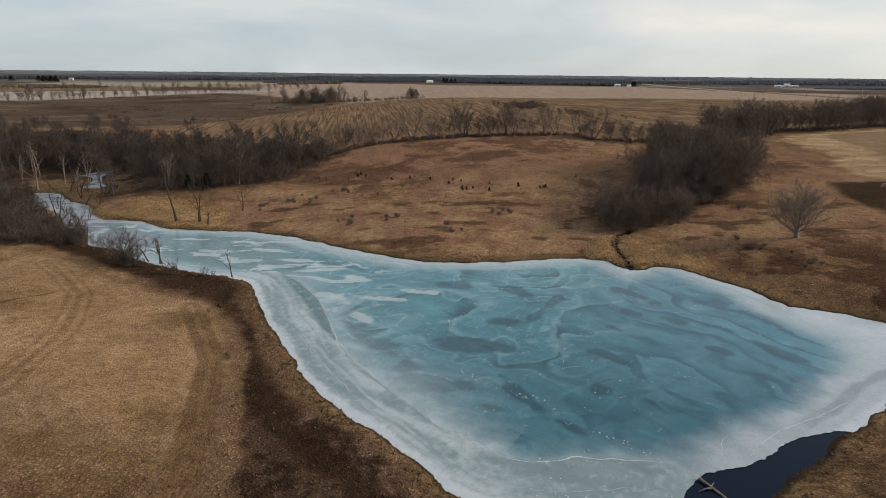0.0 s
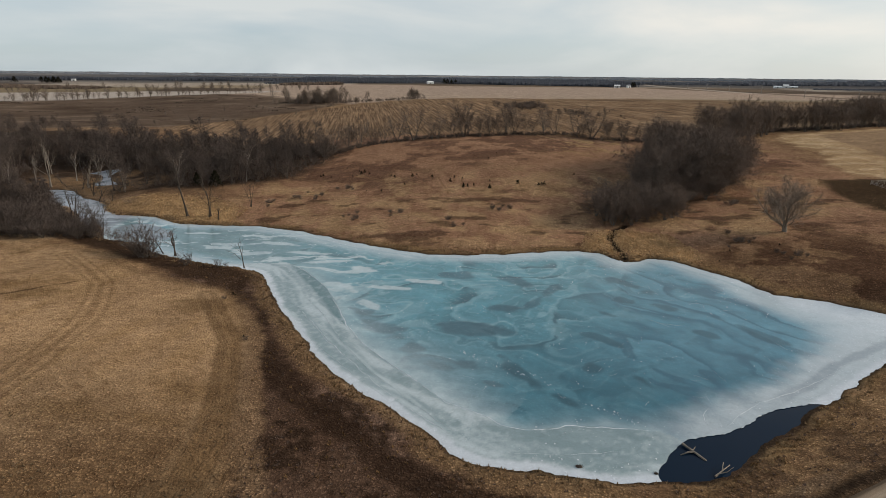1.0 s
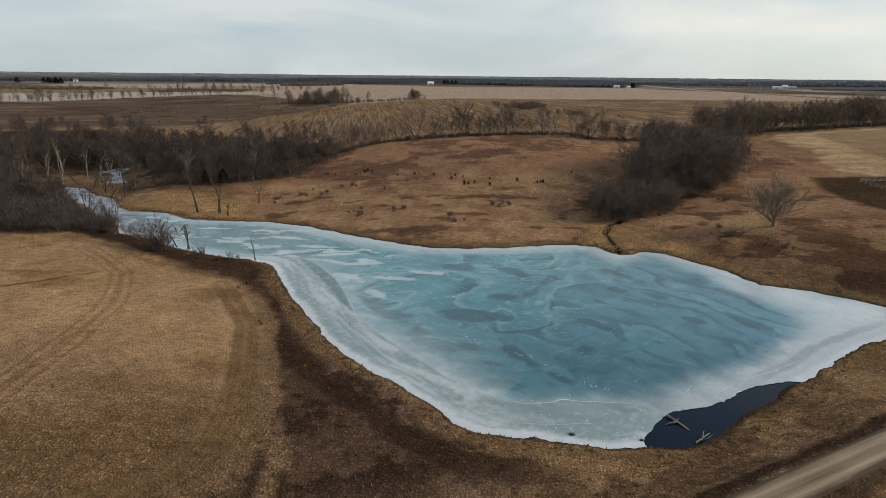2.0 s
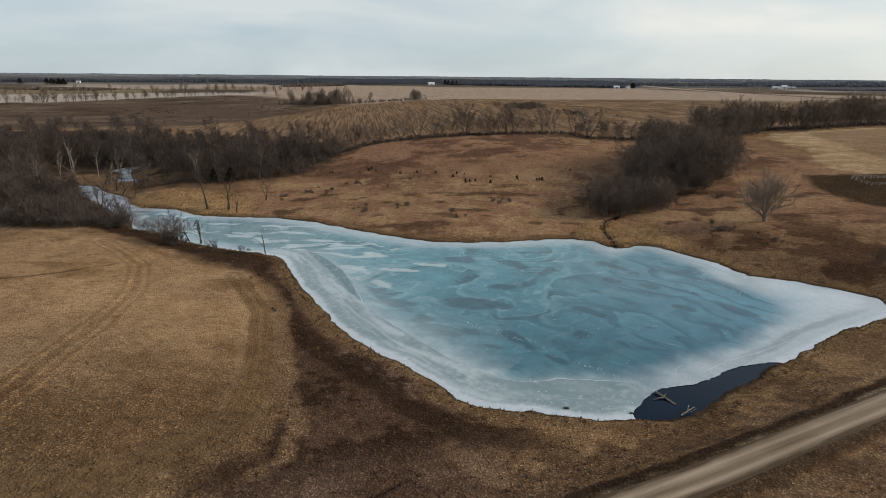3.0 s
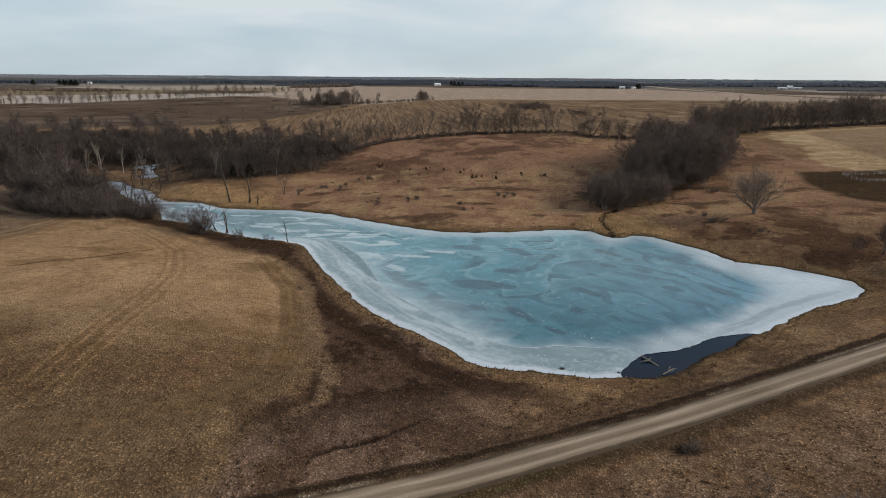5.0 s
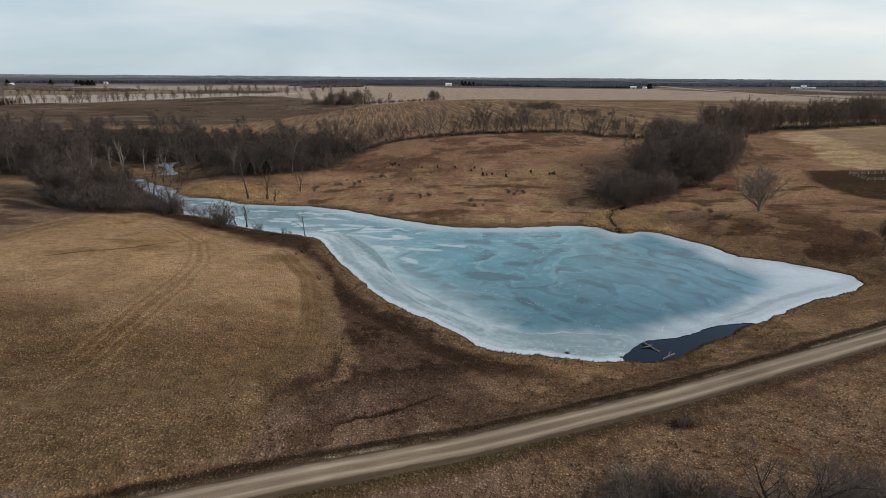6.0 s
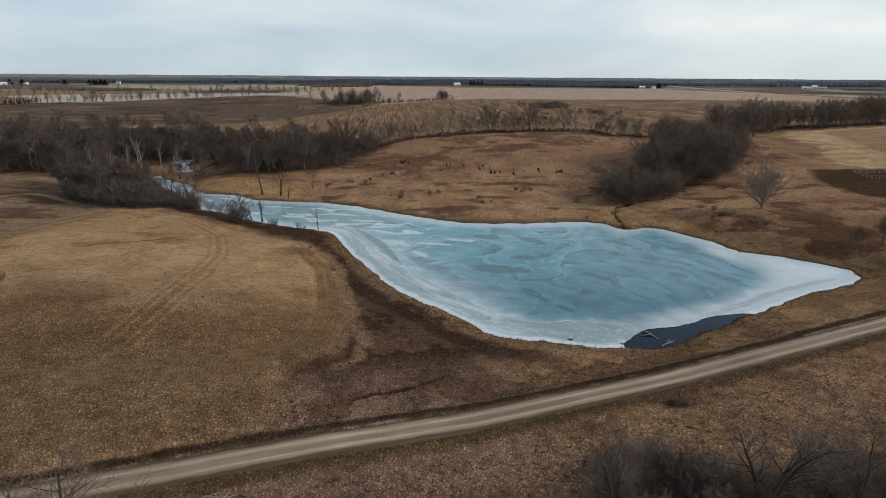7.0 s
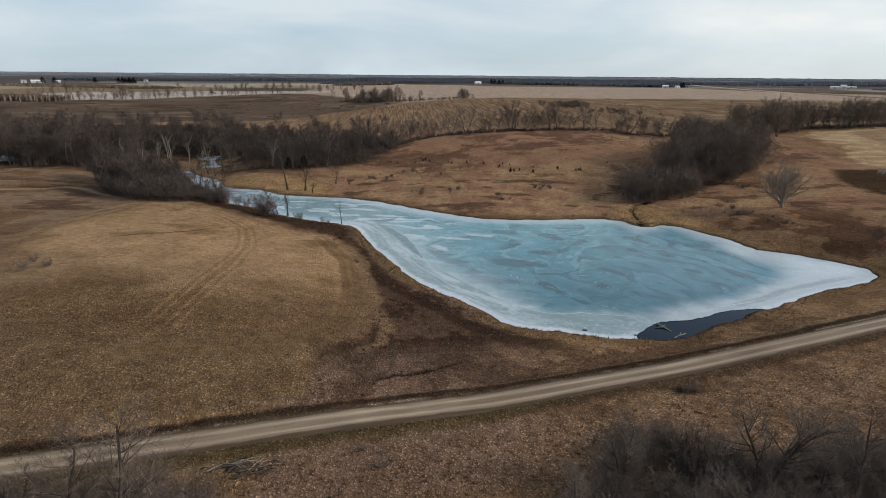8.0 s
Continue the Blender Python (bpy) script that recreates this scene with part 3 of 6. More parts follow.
    brush = smooth(-3, 3, meadow + 0.6 * edge) * smooth(-4, 4, x - np.interp(y, (0, 30, 48, 75, 110, 140), (-31, -33, -29, -40, -62, -80))) * smooth(12, -4, x - 0.5 * (y - 45)) * smooth(145, 125, y) * smooth(17, 24, y - 0.4 * x - 10)
    c = blend(c, (0.108, 0.069, 0.048), brush)
    c = blend(c, (0.190, 0.128, 0.096), brush * smooth(0.0, 0.25, 0.9 * mid - big + 0.3 * tiny))
    c = blend(c, (0.043, 0.027, 0.018), brush * smooth(0.05, 0.32, big + 0.9 * mid + 0.35 * tiny) * smooth(1.5, 5, d) * 0.9)
    c = blend(c, (0.24, 0.160, 0.090), smooth(5.5, 3, d + 1.5 * mid) * smooth(-62, -52, x) * smooth(34, 20, x) * smooth(150, 120, y) * 0.8)
    c = blend(c, (0.034, 0.021, 0.014), smooth(4.5, 1.5, np.abs(d - 10 - 2.5 * fbm(x / 20, y / 20)) + 2.0 * mid) * smooth(-70, -52, x) * smooth(30, 10, x) * smooth(150, 120, y) * 0.8)
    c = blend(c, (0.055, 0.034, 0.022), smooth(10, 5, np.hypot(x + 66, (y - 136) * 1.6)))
    bank = line_distance(x, y, np.array(((-118, 169), (-103, 159), (-91, 151.5), (-79, 145), (-66, 139), (-57, 132))))[0]
    c = blend(c, (0.070, 0.044, 0.028), smooth(7.5, 3.5, bank + 1.6 * mid))
    hazy = smooth(70, 42, y) * smooth(-28, -45, x)
    c = blend(c, (0.190, 0.126, 0.072), smooth(1.5, -4, (meadow + 0.8 * edge) / (1 + 10 * hazy) + 0.3 * hazy))
    inside = smooth(0, -6, meadow)
    # near meadow stays darker: shade seen down between blades, put into the colour
    c = blend(c, (0.425, 0.282, 0.160), inside * smooth(34, 88, y - 0.15 * (x + 60)) * 0.95)
    c = blend(c, (0.38, 0.245, 0.125), inside * smooth(60, 90, y) * smooth(0.15, 0.6, fbm(x / 5, y / 40, 3)) * 0.6)
    c = blend(c, (0.175, 0.108, 0.050), inside * smooth(0.1, 0.7, fbm(x / 14 + 9, y / 10)) * 0.6)
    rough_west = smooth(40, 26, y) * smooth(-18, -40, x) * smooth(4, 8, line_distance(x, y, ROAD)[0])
    c = blend(c, (0.178, 0.122, 0.070), rough_west * 0.85)
    c = blend(c, (0.112, 0.070, 0.037), smooth(66, 52, y) * smooth(24, 34, y) * smooth(-30, -36, x) * smooth(-0.2, 0.45, big + 0.5 * mid) * 0.45)
    c = blend(c, (0.125, 0.082, 0.044), rough_west * smooth(0.1, 0.6, fbm(x / 9, y / 4)) * 0.6)
    c = blend(c, (0.225, 0.154, 0.088), rough_west * smooth(0.2, 0.6, fbm(x / 5 + 60, y / 3)) * 0.6)
    c = blend(c, (0.305, 0.208, 0.124), smooth(-46, -78, x) * smooth(86, 60, y) * smooth(5, 9, line_distance(x, y, ROAD)[0]) * smooth(0.5, -0.3, big + 0.4 * mid) * 0.75)
    # wheel tracks, ditches
    t = line_distance(x, y, TRAIL)[0]
    side = fbm(x / 15 + 3, y / 15)
    for off, width, tone in ((0.5, 0.12, (0.20, 0.125, 0.065)), (1.3, 0.15, (0.43, 0.285, 0.155)), (2.6, 0.12, (0.20, 0.125, 0.065)), (3.4, 0.15, (0.42, 0.28, 0.15))):
        c = blend(c, tone, smooth(width + 0.4, width, np.abs(t - off - 0.5 * side)) * 0.62 * smooth(22, 40, y))
    c = blend(c, (0.12, 0.074, 0.038), smooth(0.9, 0.3, line_distance(x, y, FURROW)[0] + 0.35 * mid) * 0.8)
    w = line_distance(x, y, WEST_TRACK)[0]
    c = blend(c, (0.40, 0.29, 0.178), smooth(5.5, 2.5, w + 1.2 * mid) * 0.7)
    for off in (0.8, 2.2, 3.6):
        c = blend(c, (0.16, 0.105, 0.06), smooth(0.6, 0.2, np.abs(w - off - 0.4 * side)) * 0.5)
    c = blend(c, (0.42, 0.315, 0.20), smooth(2.2, 1.2, line_distance(x, y, PATHWAY)[0] + 0.4 * mid) * 0.8)
    t = line_distance(x, y, EDGE_TRACK)[0]
    c = blend(c, (0.190, 0.118, 0.060), smooth(2.7, 2.1, t + 0.25 * mid) * 0.75 * smooth(18, 25, y) * smooth(125, 100, y))
    for off in (0.9, 2.2):
        c = blend(c, (0.080, 0.048, 0.027), smooth(0.5, 0.15, np.abs(t - off)) * 0.4 * smooth(18, 25, y))
    margin = line_distance(x, y, np.array(((-47, 113), (-39.7, 100.4), (-32.4, 77.1), (-26.2, 57.3), (-21.6, 44), (-21.4, 37), (-24, 33))))[0]
    c = blend(c, (0.255, 0.172, 0.104), smooth(2.2, 0.9, margin + 0.9 * mid + 0.5 * tiny) * 0.75)
    c = blend(c, (0.150, 0.100, 0.055), smooth(5.5, 3.0, t + 0.8 * mid) * smooth(52, 40, y) * smooth(-66, -50, x) * 0.75)
    c = blend(c, (0.20, 0.128, 0.068), smooth(0.6, 0.2, np.abs(t - 1.6)) * 0.4)
    c = blend(c, (0.25, 0.17, 0.098), smooth(2.4, 0.8, line_distance(x, y, PALE_TRACK)[0] + 0.5 * mid) * 0.8)
    c = blend(c, (0.030, 0.022, 0.016), smooth(2.0, 0.8, line_distance(x, y, INLET)[0] + 0.4 * mid))
    c = blend(c, (0.05, 0.034, 0.022), smooth(1.0, 0.2, d))
    # verges of the road: dark, damp earth, then pale grass
    r = line_distance(x, y, ROAD)[0]
    north_side = smooth(-0.5, 0.5, y - np.interp(x, ROAD[:, 0], ROAD[:, 1]))
    c = blend(c, (0.20, 0.150, 0.105), smooth(1.3, 0.4, np.abs(r - 6.6) + 0.8 * mid) * 0.5)
    c = blend(c, (0.235, 0.160, 0.096), (1 - north_side) * smooth(1.8, 0.6, np.abs(r - 7.4) + 0.8 * mid) * 0.7)
    near_road = smooth(26, 12, r) * smooth(100, 40, np.abs(x - 20))
    c = blend(c, (0.215, 0.148, 0.112), near_road * smooth(-31, -28, x) * smooth(20, 0, x) * 0.75)
    c = blend(c, (0.098, 0.061, 0.041), near_road * smooth(-31, -28, x) * smooth(0.1, 0.6, mid + 0.6 * big) * 0.7)
    c = blend(c, (0.022, 0.014, 0.010), smooth(0.55, 0.2, line_distance(x, y, DITCH)[0] + 0.35 * mid + 0.3 * tiny) * 0.9)
    c = blend(c, (0.105, 0.072, 0.045), smooth(5.6, 4.6, r + 0.8 * mid + 0.4 * tiny))
    c = blend(c, (0.042, 0.029, 0.020), north_side * smooth(1.1, 0.6, np.abs(r - 3.9 - 0.5 * fbm(x / 11, y / 11)) + 0.5 * tiny) * 0.85)
    c = blend(c, (0.27, 0.225, 0.165), north_side * smooth(0.5, 0.2, np.abs(r - 2.75) + 0.35 * tiny) * smooth(-0.15, 0.25, fbm(x / 13 + 5, y / 13)))
    c = blend(c, (0.080, 0.064, 0.030), (1 - north_side) * smooth(1.0, 0.4, np.abs(r - 3.5) + 0.6 * mid) * smooth(30, 10, x) * 0.8)
    c = blend(c, (0.035, 0.024, 0.016), smooth(1.2, 0.6, np.hypot((x - 29 - 0.9 * (y - 33)) / 7, (y - 33.5) / 2.6) + 0.35 * mid) * 0.85)
    c = blend(c, (0.028, 0.020, 0.014), smooth(1.2, 0.5, np.hypot((x - 35.5) / 2.6, (y - 28.2) / 1.5) + 0.3 * mid) * 0.9)
    c = blend(c, (0.112, 0.080, 0.042), smooth(1.5, 0.5, np.abs(r - 4.6) + 0.6 * mid) * smooth(0, -3, y - 0.43 * x - 18) * smooth(16, -4, x) * 0.7)
    south = smooth(0, 14, -(y - 0.43 * x - 18))
    c = blend(c, (0.238, 0.160, 0.106), south * smooth(5, 9, r) * smooth(-0.3, 0.4, mid + big))
    c = blend(c, (0.120, 0.083, 0.058), south * smooth(16, 26, r) * smooth(0.3, -0.5, mid) * 0.75)
    mown = smooth(4.5, 2.8, line_distance(x, y, EDGE_TRACK)[0])
    rough = (1 - 0.75 * mown) * np.clip(1.0 - 0.62 * smooth(2, -4, meadow) * smooth(40, 75, y - 0.2 * (x + 60)), 0, 1) * smooth(420, 300, y) * smooth(0, 3, d) * 0.9
    return c, np.maximum(stubble * smooth(430, 330, x), 0.55 * smooth(5, -20, region(x, y, PALE_FIELD))), rough


gx = spread(-112, 118, 0.56, (-4850, 4850), 1.075)
gy = spread(-16, 140, 0.56, (-420, 4850), 1.06)
GX, GY = np.meshgrid(gx, gy)
GZ = ground_z(GX.ravel(), GY.ravel()).reshape(GX.shape)
ground_mesh, ground_co = grid_mesh("ground", gx, gy, GZ, M_GROUND)
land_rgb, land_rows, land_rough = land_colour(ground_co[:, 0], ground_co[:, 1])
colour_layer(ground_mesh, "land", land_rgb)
value_layer(ground_mesh, "rows", land_rows)
value_layer(ground_mesh, "rough", land_rough)
tagged(new("ground", ground_mesh), "rolling winter farmland of dry tan grass and stubble", "ground", kind="structure")


# ---- pond: ice, open water ----
# darker windows of clear ice, and paler plates: centre, half length, half width, turn
SPOTS = ((-8.8, 102.0, 7.0, 3.3, -36), (-16.3, 112.4, 2.3, 1.8, 0), (18.3, 84.6, 6.4, 1.6, -60), (24.2, 76.0, 3.0, 1.0, -50), (33.0, 85.9, 2.3, 2.5, 0),
         (41.8, 80.2, 2.4, 1.0, -60), (-4.0, 93.5, 2.2, 3.0, 0), (1.0, 86.3, 3.2, 1.8, -30), (6.3, 88.1, 3.2, 1.4, 0), (12.6, 80.2, 2.6, 1.1, -20), (10.0, 103.8, 7.5, 2.6, -6),
         (18.0, 114.2, 5.6, 2.1, 0))
NORTH_SPOTS = ((22.0, 134.5, 5.6, 2.7, -62), (31.5, 126.0, 7.2, 2.0, 64), (25.5, 116.6, 4.0, 1.7, 48), (53.0, 132.5, 4.6, 2.2, -37), (58.7, 127.2, 2.8, 2.6, -40),
               (57.7, 116.2, 2.9, 2.8, 0), (51.0, 120.0, 2.5, 2.0, 0), (60.1, 101.3, 2.5, 1.8, -40), (74.6, 101.6, 8.6, 2.1, -56), (6.4, 138.5, 4.6, 3.4, 0),
               (42.0, 112.0, 5.0, 1.5, -45), (37.0, 98.0, 4.0, 1.2, -50))
PLATES = ((-22.0, 143.4, 4.2, 1.9, -32), (-12.0, 128.4, 6.6, 1.3, -9), (-32.0, 149.8, 6.6, 1.2, 9), (-24.0, 128.6, 6.0, 1.2, -48), (-16.0, 116.6, 5.4, 1.6, -48), (-47.0, 152.0, 5.0, 1.3, 6),
          (-41.0, 158.0, 6.5, 1.5, -8), (-58.0, 157.0, 5.5, 1.6, 12), (-2.0, 133.0, 5.5, 1.5, -12), (-69.0, 166.0, 6.0, 1.8, -6), (-54.0, 168.0, 7.0, 1.6, -14))

ICE_RIDGE = np.array(((-46, 148.5), (-38.8, 142.3), (-29.3, 128.3), (-24.1, 116.3), (-20.1, 104.9), (-14.8, 95.5), (-7.8, 86.6), (-2.9, 81.0), (2.6, 73.9), (6.7, 71.2), (10.1, 69.4),
                      (11.9, 66.9), (16.1, 65.8), (24.0, 67.1), (31.8, 66.3), (38, 65.6)), float)
SHELF = np.vstack([ICE_RIDGE, ((40.5, 63.5), (44, 40), (-10, 40), (-70, 110), (-64, 146))])
CRESCENT = np.array(((-43, 145.5), (-36.5, 139.5), (-29.3, 128.3), (-24.1, 116.3), (-20.1, 104.9), (-21.6, 105.5), (-27.0, 116.0), (-33.0, 127.5), (-40.0, 139.5)), float)


def ellipse(x, y, sx, sy, rx, ry, a):
    ca, sa = math.cos(radians(a)), math.sin(radians(a))
    return np.hypot(((x - sx) * ca + (y - sy) * sa) / rx, (-(x - sx) * sa + (y - sy) * ca) / ry)


def lobes(v):
    """Overlapping sheets: each grows paler and then ends at a crisp edge."""
    f = v - np.floor(v)
    return f * smooth(1.0, 0.93, f)


def edges(v):
    """The frosted seam along those edges."""
    f = v - np.floor(v)
    return smooth(0.80, 0.90, f) * smooth(1.0, 0.95, f)


def ice_colour(x, y):
    d = -region(x, y, POND)
    wob = fbm(x / 7, y / 7)
    slow = fbm(x / 18 + 7, y / 18)
    wx, wy = x + 5 * fbm(x / 21 + 3, y / 21, 2) + 1.6 * fbm(x / 5 + 8, y / 5, 2), y + 5 * fbm(x / 21, y / 21 + 40, 2) + 1.6 * fbm(x / 5, y / 5 + 19, 2)
    ca, sa = math.cos(radians(-48)), math.sin(radians(-48))
    u, v = wx * ca + wy * sa, -wx * sa + wy * ca
    streak = fbm(u / 30, v / 7.5, 3)
    east = smooth(22, 52, x - 0.25 * (y - 100))
    c = np.zeros((len(x), 3)) + (0.016, 0.104, 0.142)
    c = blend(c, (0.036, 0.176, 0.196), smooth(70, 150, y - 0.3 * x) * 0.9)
    c = blend(c, (0.034, 0.150, 0.208), smooth(30, 75, x) * 0.8)
    # sheets of ice frozen one over another
    first, second, third = 1.15 * fbm(wx / 27, wy / 21, 2) + 0.35, 1.1 * fbm(wx / 12 + 60, wy / 9.5 + 11, 2), 1.3 * fbm(wx / 6 + 31, wy / 4.6 + 7, 3)
    one, two, three = lobes(first), lobes(second), lobes(third)
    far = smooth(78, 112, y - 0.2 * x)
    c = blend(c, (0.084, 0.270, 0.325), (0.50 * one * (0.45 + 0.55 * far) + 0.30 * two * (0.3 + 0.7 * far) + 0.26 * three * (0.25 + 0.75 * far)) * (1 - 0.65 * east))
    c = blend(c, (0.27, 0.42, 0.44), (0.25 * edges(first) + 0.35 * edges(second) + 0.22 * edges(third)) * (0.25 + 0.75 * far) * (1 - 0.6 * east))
    c = blend(c, (0.012, 0.074, 0.098), smooth(0.34, 0.05, one) * smooth(0.6, 0.1, two) * 0.75 * (1 - 0.6 * east))
    lane = lobes(0.95 * streak + 0.2 * fbm(wx / 30, wy / 30, 2))
    c = blend(c, (0.104, 0.280, 0.355), east * lane * 0.60 * smooth(80, 105, y + 0.1 * x))
    c = blend(c, (0.016, 0.092, 0.138), east * smooth(0.34, 0.04, lane) * 0.75)
    for k, many in enumerate((SPOTS, NORTH_SPOTS)):
        for s in many:
            e = ellipse(x + 0.35 * (wx - x), y + 0.35 * (wy - y), *s) + 0.75 * fbm(x / 6.5 + s[0], y / 5.0, 4) + 0.10 * wob
            c = blend(c, (0.010, 0.066, 0.090), smooth(1.12, 0.62, e) * (0.80 - 0.15 * k))
            c = blend(c, (0.010, 0.066, 0.090), smooth(1.10, 1.02, e) * 0.16)
    # white rims: along the north shore and fanning out to the eastern tip
    wide = 6.0 + 6.0 * smooth(60, 100, x) + 10.0 * smooth(36, 8, np.hypot(x - 112, y - 104))
    rim = smooth(wide * 1.7, wide * 0.2, d + 1.2 * wob + 2.0 * slow + 2.2 * streak)
    c = blend(c, (0.40, 0.475, 0.495), rim)
    c = blend(c, (0.555, 0.605, 0.625), rim * smooth(74, 104, x + 4 * streak))
    c = blend(c, (0.24, 0.345, 0.375), rim * smooth(0.9, 0.3, np.abs(d - 4.2 - 1.4 * slow)) * smooth(118, 136, y) * 0.5)
    # milky haze on the pond's side of a pressure ridge, a pale shelf between it and the shore
    r, along = line_distance(x, y, ICE_RIDGE)
    shoreward = region(x, y, SHELF) < 0
    reach = np.interp(along, (0, 2, 4, 6, 9, 11, 15), (7, 6, 6, 7.5, 5.5, 1.8, 1.6))
    haze = np.exp(-np.maximum(r + 1.2 * wob + 1.0 * slow, 0) / reach) * smooth(-0.2, 1.0, along) * smooth(46, 36, x)
    c = blend(c, (0.44, 0.52, 0.53), np.where(shoreward, 0, haze * np.interp(along, (0, 2, 4, 7, 10, 12), (0.55, 0.6, 0.8, 0.95, 0.8, 0.5))))
    band = fbm(d / 1.5 + 0.5 * wob, along * 0.9 + 0.3 * slow, 4)
    shelf = np.zeros((len(x), 3)) + (0.300, 0.368, 0.372)
    shelf = blend(shelf, (0.215, 0.290, 0.292), smooth(0.0, 0.45, band + 0.35 * wob) * 0.75)
    shelf = blend(shelf, (0.47, 0.535, 0.54), smooth(0.05, -0.45, band - 0.3 * slow) * 0.9)
    shelf = blend(shelf, (0.185, 0.260, 0.268), smooth(9, 13, along) * smooth(2.5, 6, d + wob) * 0.8)
    shelf = blend(shelf, (0.46, 0.525, 0.53), smooth(0.45, 0.15, np.abs(r - 4.6 - 1.0 * slow)) * smooth(2.2, 3.2, along) * smooth(9, 7.5, along) * 0.7)
    shelf = blend(shelf, (0.088, 0.170, 0.176), smooth(0.5, -0.5, region(x, y, CRESCENT) + 0.4 * wob) * 0.88)
    grain = fbm(x / 1.0, y / 1.0, 3)
    shelf = blend(shelf, (0.50, 0.56, 0.565), smooth(0.15, 0.6, grain + 0.35 * wob) * 0.30)
    shelf = blend(shelf, (0.20, 0.27, 0.275), smooth(0.15, 0.6, -grain + 0.35 * slow) * 0.28)
    shelf = blend(shelf, (0.60, 0.64, 0.655), smooth(2.6, 0.7, d + 1.0 * wob + 0.8 * grain))
    c = np.where(shoreward[:, None], shelf, c)
    # south-eastern edge: a grey lane between two pale bands
    east_edge = smooth(34, 46, x) * smooth(11, 3, region(x, y, OPEN_WATER) + 2 * wob) * smooth(112, 96, y)
    c = blend(c, (0.425, 0.475, 0.49), np.maximum(east_edge, smooth(14, 6, d + 2.5 * wob) * smooth(56, 74, x) * smooth(110, 96, y)) * 0.9)
    c = blend(c, (0.27, 0.315, 0.335), smooth(1.5, 0.5, np.abs(d - 5.0) + 0.9 * wob) * smooth(56, 70, x) * smooth(106, 93, y) * 0.85)
    c = blend(c, (0.56, 0.60, 0.625), smooth(2.0, 0.4, d + 0.8 * wob) * (0.2 + 0.8 * smooth(145, 110, y)))
    # broken white floes in the narrow western arm, grey clear ice at its end
    arm = smooth(-25, -60, x) * (1 - shoreward)
    c = blend(c, (0.150, 0.232, 0.235), arm * smooth(4, 9, d) * 0.8)
    floe = smooth(0.30, 0.36, fbm(wx / 8 + 40, wy / 3.2, 4)) * smooth(-8, -34, x - 0.5 * (y - 130)) * (1 - 1.0 * shoreward)
    c = blend(c, (0.45, 0.53, 0.535), floe * 0.9)
    for s in PLATES:
        c = blend(c, (0.43, 0.51, 0.52), smooth(1.08, 0.86, ellipse(x, y, *s) + 0.5 * fbm(x / 3.4 + s[1], y / 2.4, 3)) * np.where(shoreward, 0.2, 0.85))
    c = blend(c, (0.205, 0.235, 0.25), smooth(1.1, 0.85, ellipse(x, y, -106, 181, 15, 7.5, -36) + 0.3 * wob))
    c = blend(c, (0.34, 0.36, 0.39), smooth(-118, -126, x))
    c = blend(c, (0.17, 0.19, 0.205), smooth(-118, -126, x) * smooth(0.0, 0.5, fbm(x / 5 + 8, y / 3)))
    return c, np.clip(1 - 0.75 * rim - 0.7 * shoreward, 0, 1)


def ice_sheet(name, poly, step, hole=None):
    lo, hi = poly.min(0) - 2, poly.max(0) + 2
    xs, ys = np.meshgrid(np.arange(lo[0], hi[0], step), np.arange(lo[1], hi[1], step))
    x, y = xs.ravel(), ys.ravel()
    keep = region(x, y, poly) < 1.3
    if hole is not None:
        rag = lambda p, q: region(p, q, hole) + 0.35 * fbm(p / 1.7, q / 1.7, 3)  # noqa: E731
        s = rag(x, y)
        gxh, gyh = (rag(x + 0.05, y) - s) / 0.05, (rag(x, y + 0.05) - s) / 0.05
        near = (s < 0) & (s > -1.5 * step)
        norm = np.maximum(np.hypot(gxh, gyh), 0.3)
        x = np.where(near, x - gxh / norm * s, x)
        y = np.where(near, y - gyh / norm * s, y)
        keep &= s > -1.5 * step
    z = 0.02 * fbm(x / 5, y / 5, 2)
    me, co = grid_mesh(name, x.reshape(xs.shape), y.reshape(xs.shape), z.reshape(xs.shape), M_ICE, keep)
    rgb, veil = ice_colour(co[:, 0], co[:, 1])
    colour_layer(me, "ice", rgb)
    value_layer(me, "veil", veil)
    return new(name, me)


pond = tagged(ice_sheet("pond_ice", POND, 0.42, OPEN_WATER), "frozen pond with teal ice and white rims", "ice", kind="structure")
tagged(ice_sheet("creek_ice", CREEK, 1.0), "narrow frozen creek with white ice", "ice", kind="structure")
tagged(ice_sheet("pool_ice", POOL, 1.0), "small frozen pool among bare trees", "ice", kind="structure")
tagged(ice_sheet("pool_ice", FAR_POOL, 1.5), "pale frozen backwater behind the woods", "ice", kind="structure")
wx, wy = np.arange(28, 76, 1.0), np.arange(46, 80, 1.0)
water_mesh, _ = grid_mesh("water", wx, wy, np.full((len(wy), len(wx)), -0.09), M_WATER)
tagged(new("water", water_mesh), "dark open water at the pond's edge", "water", kind="structure")


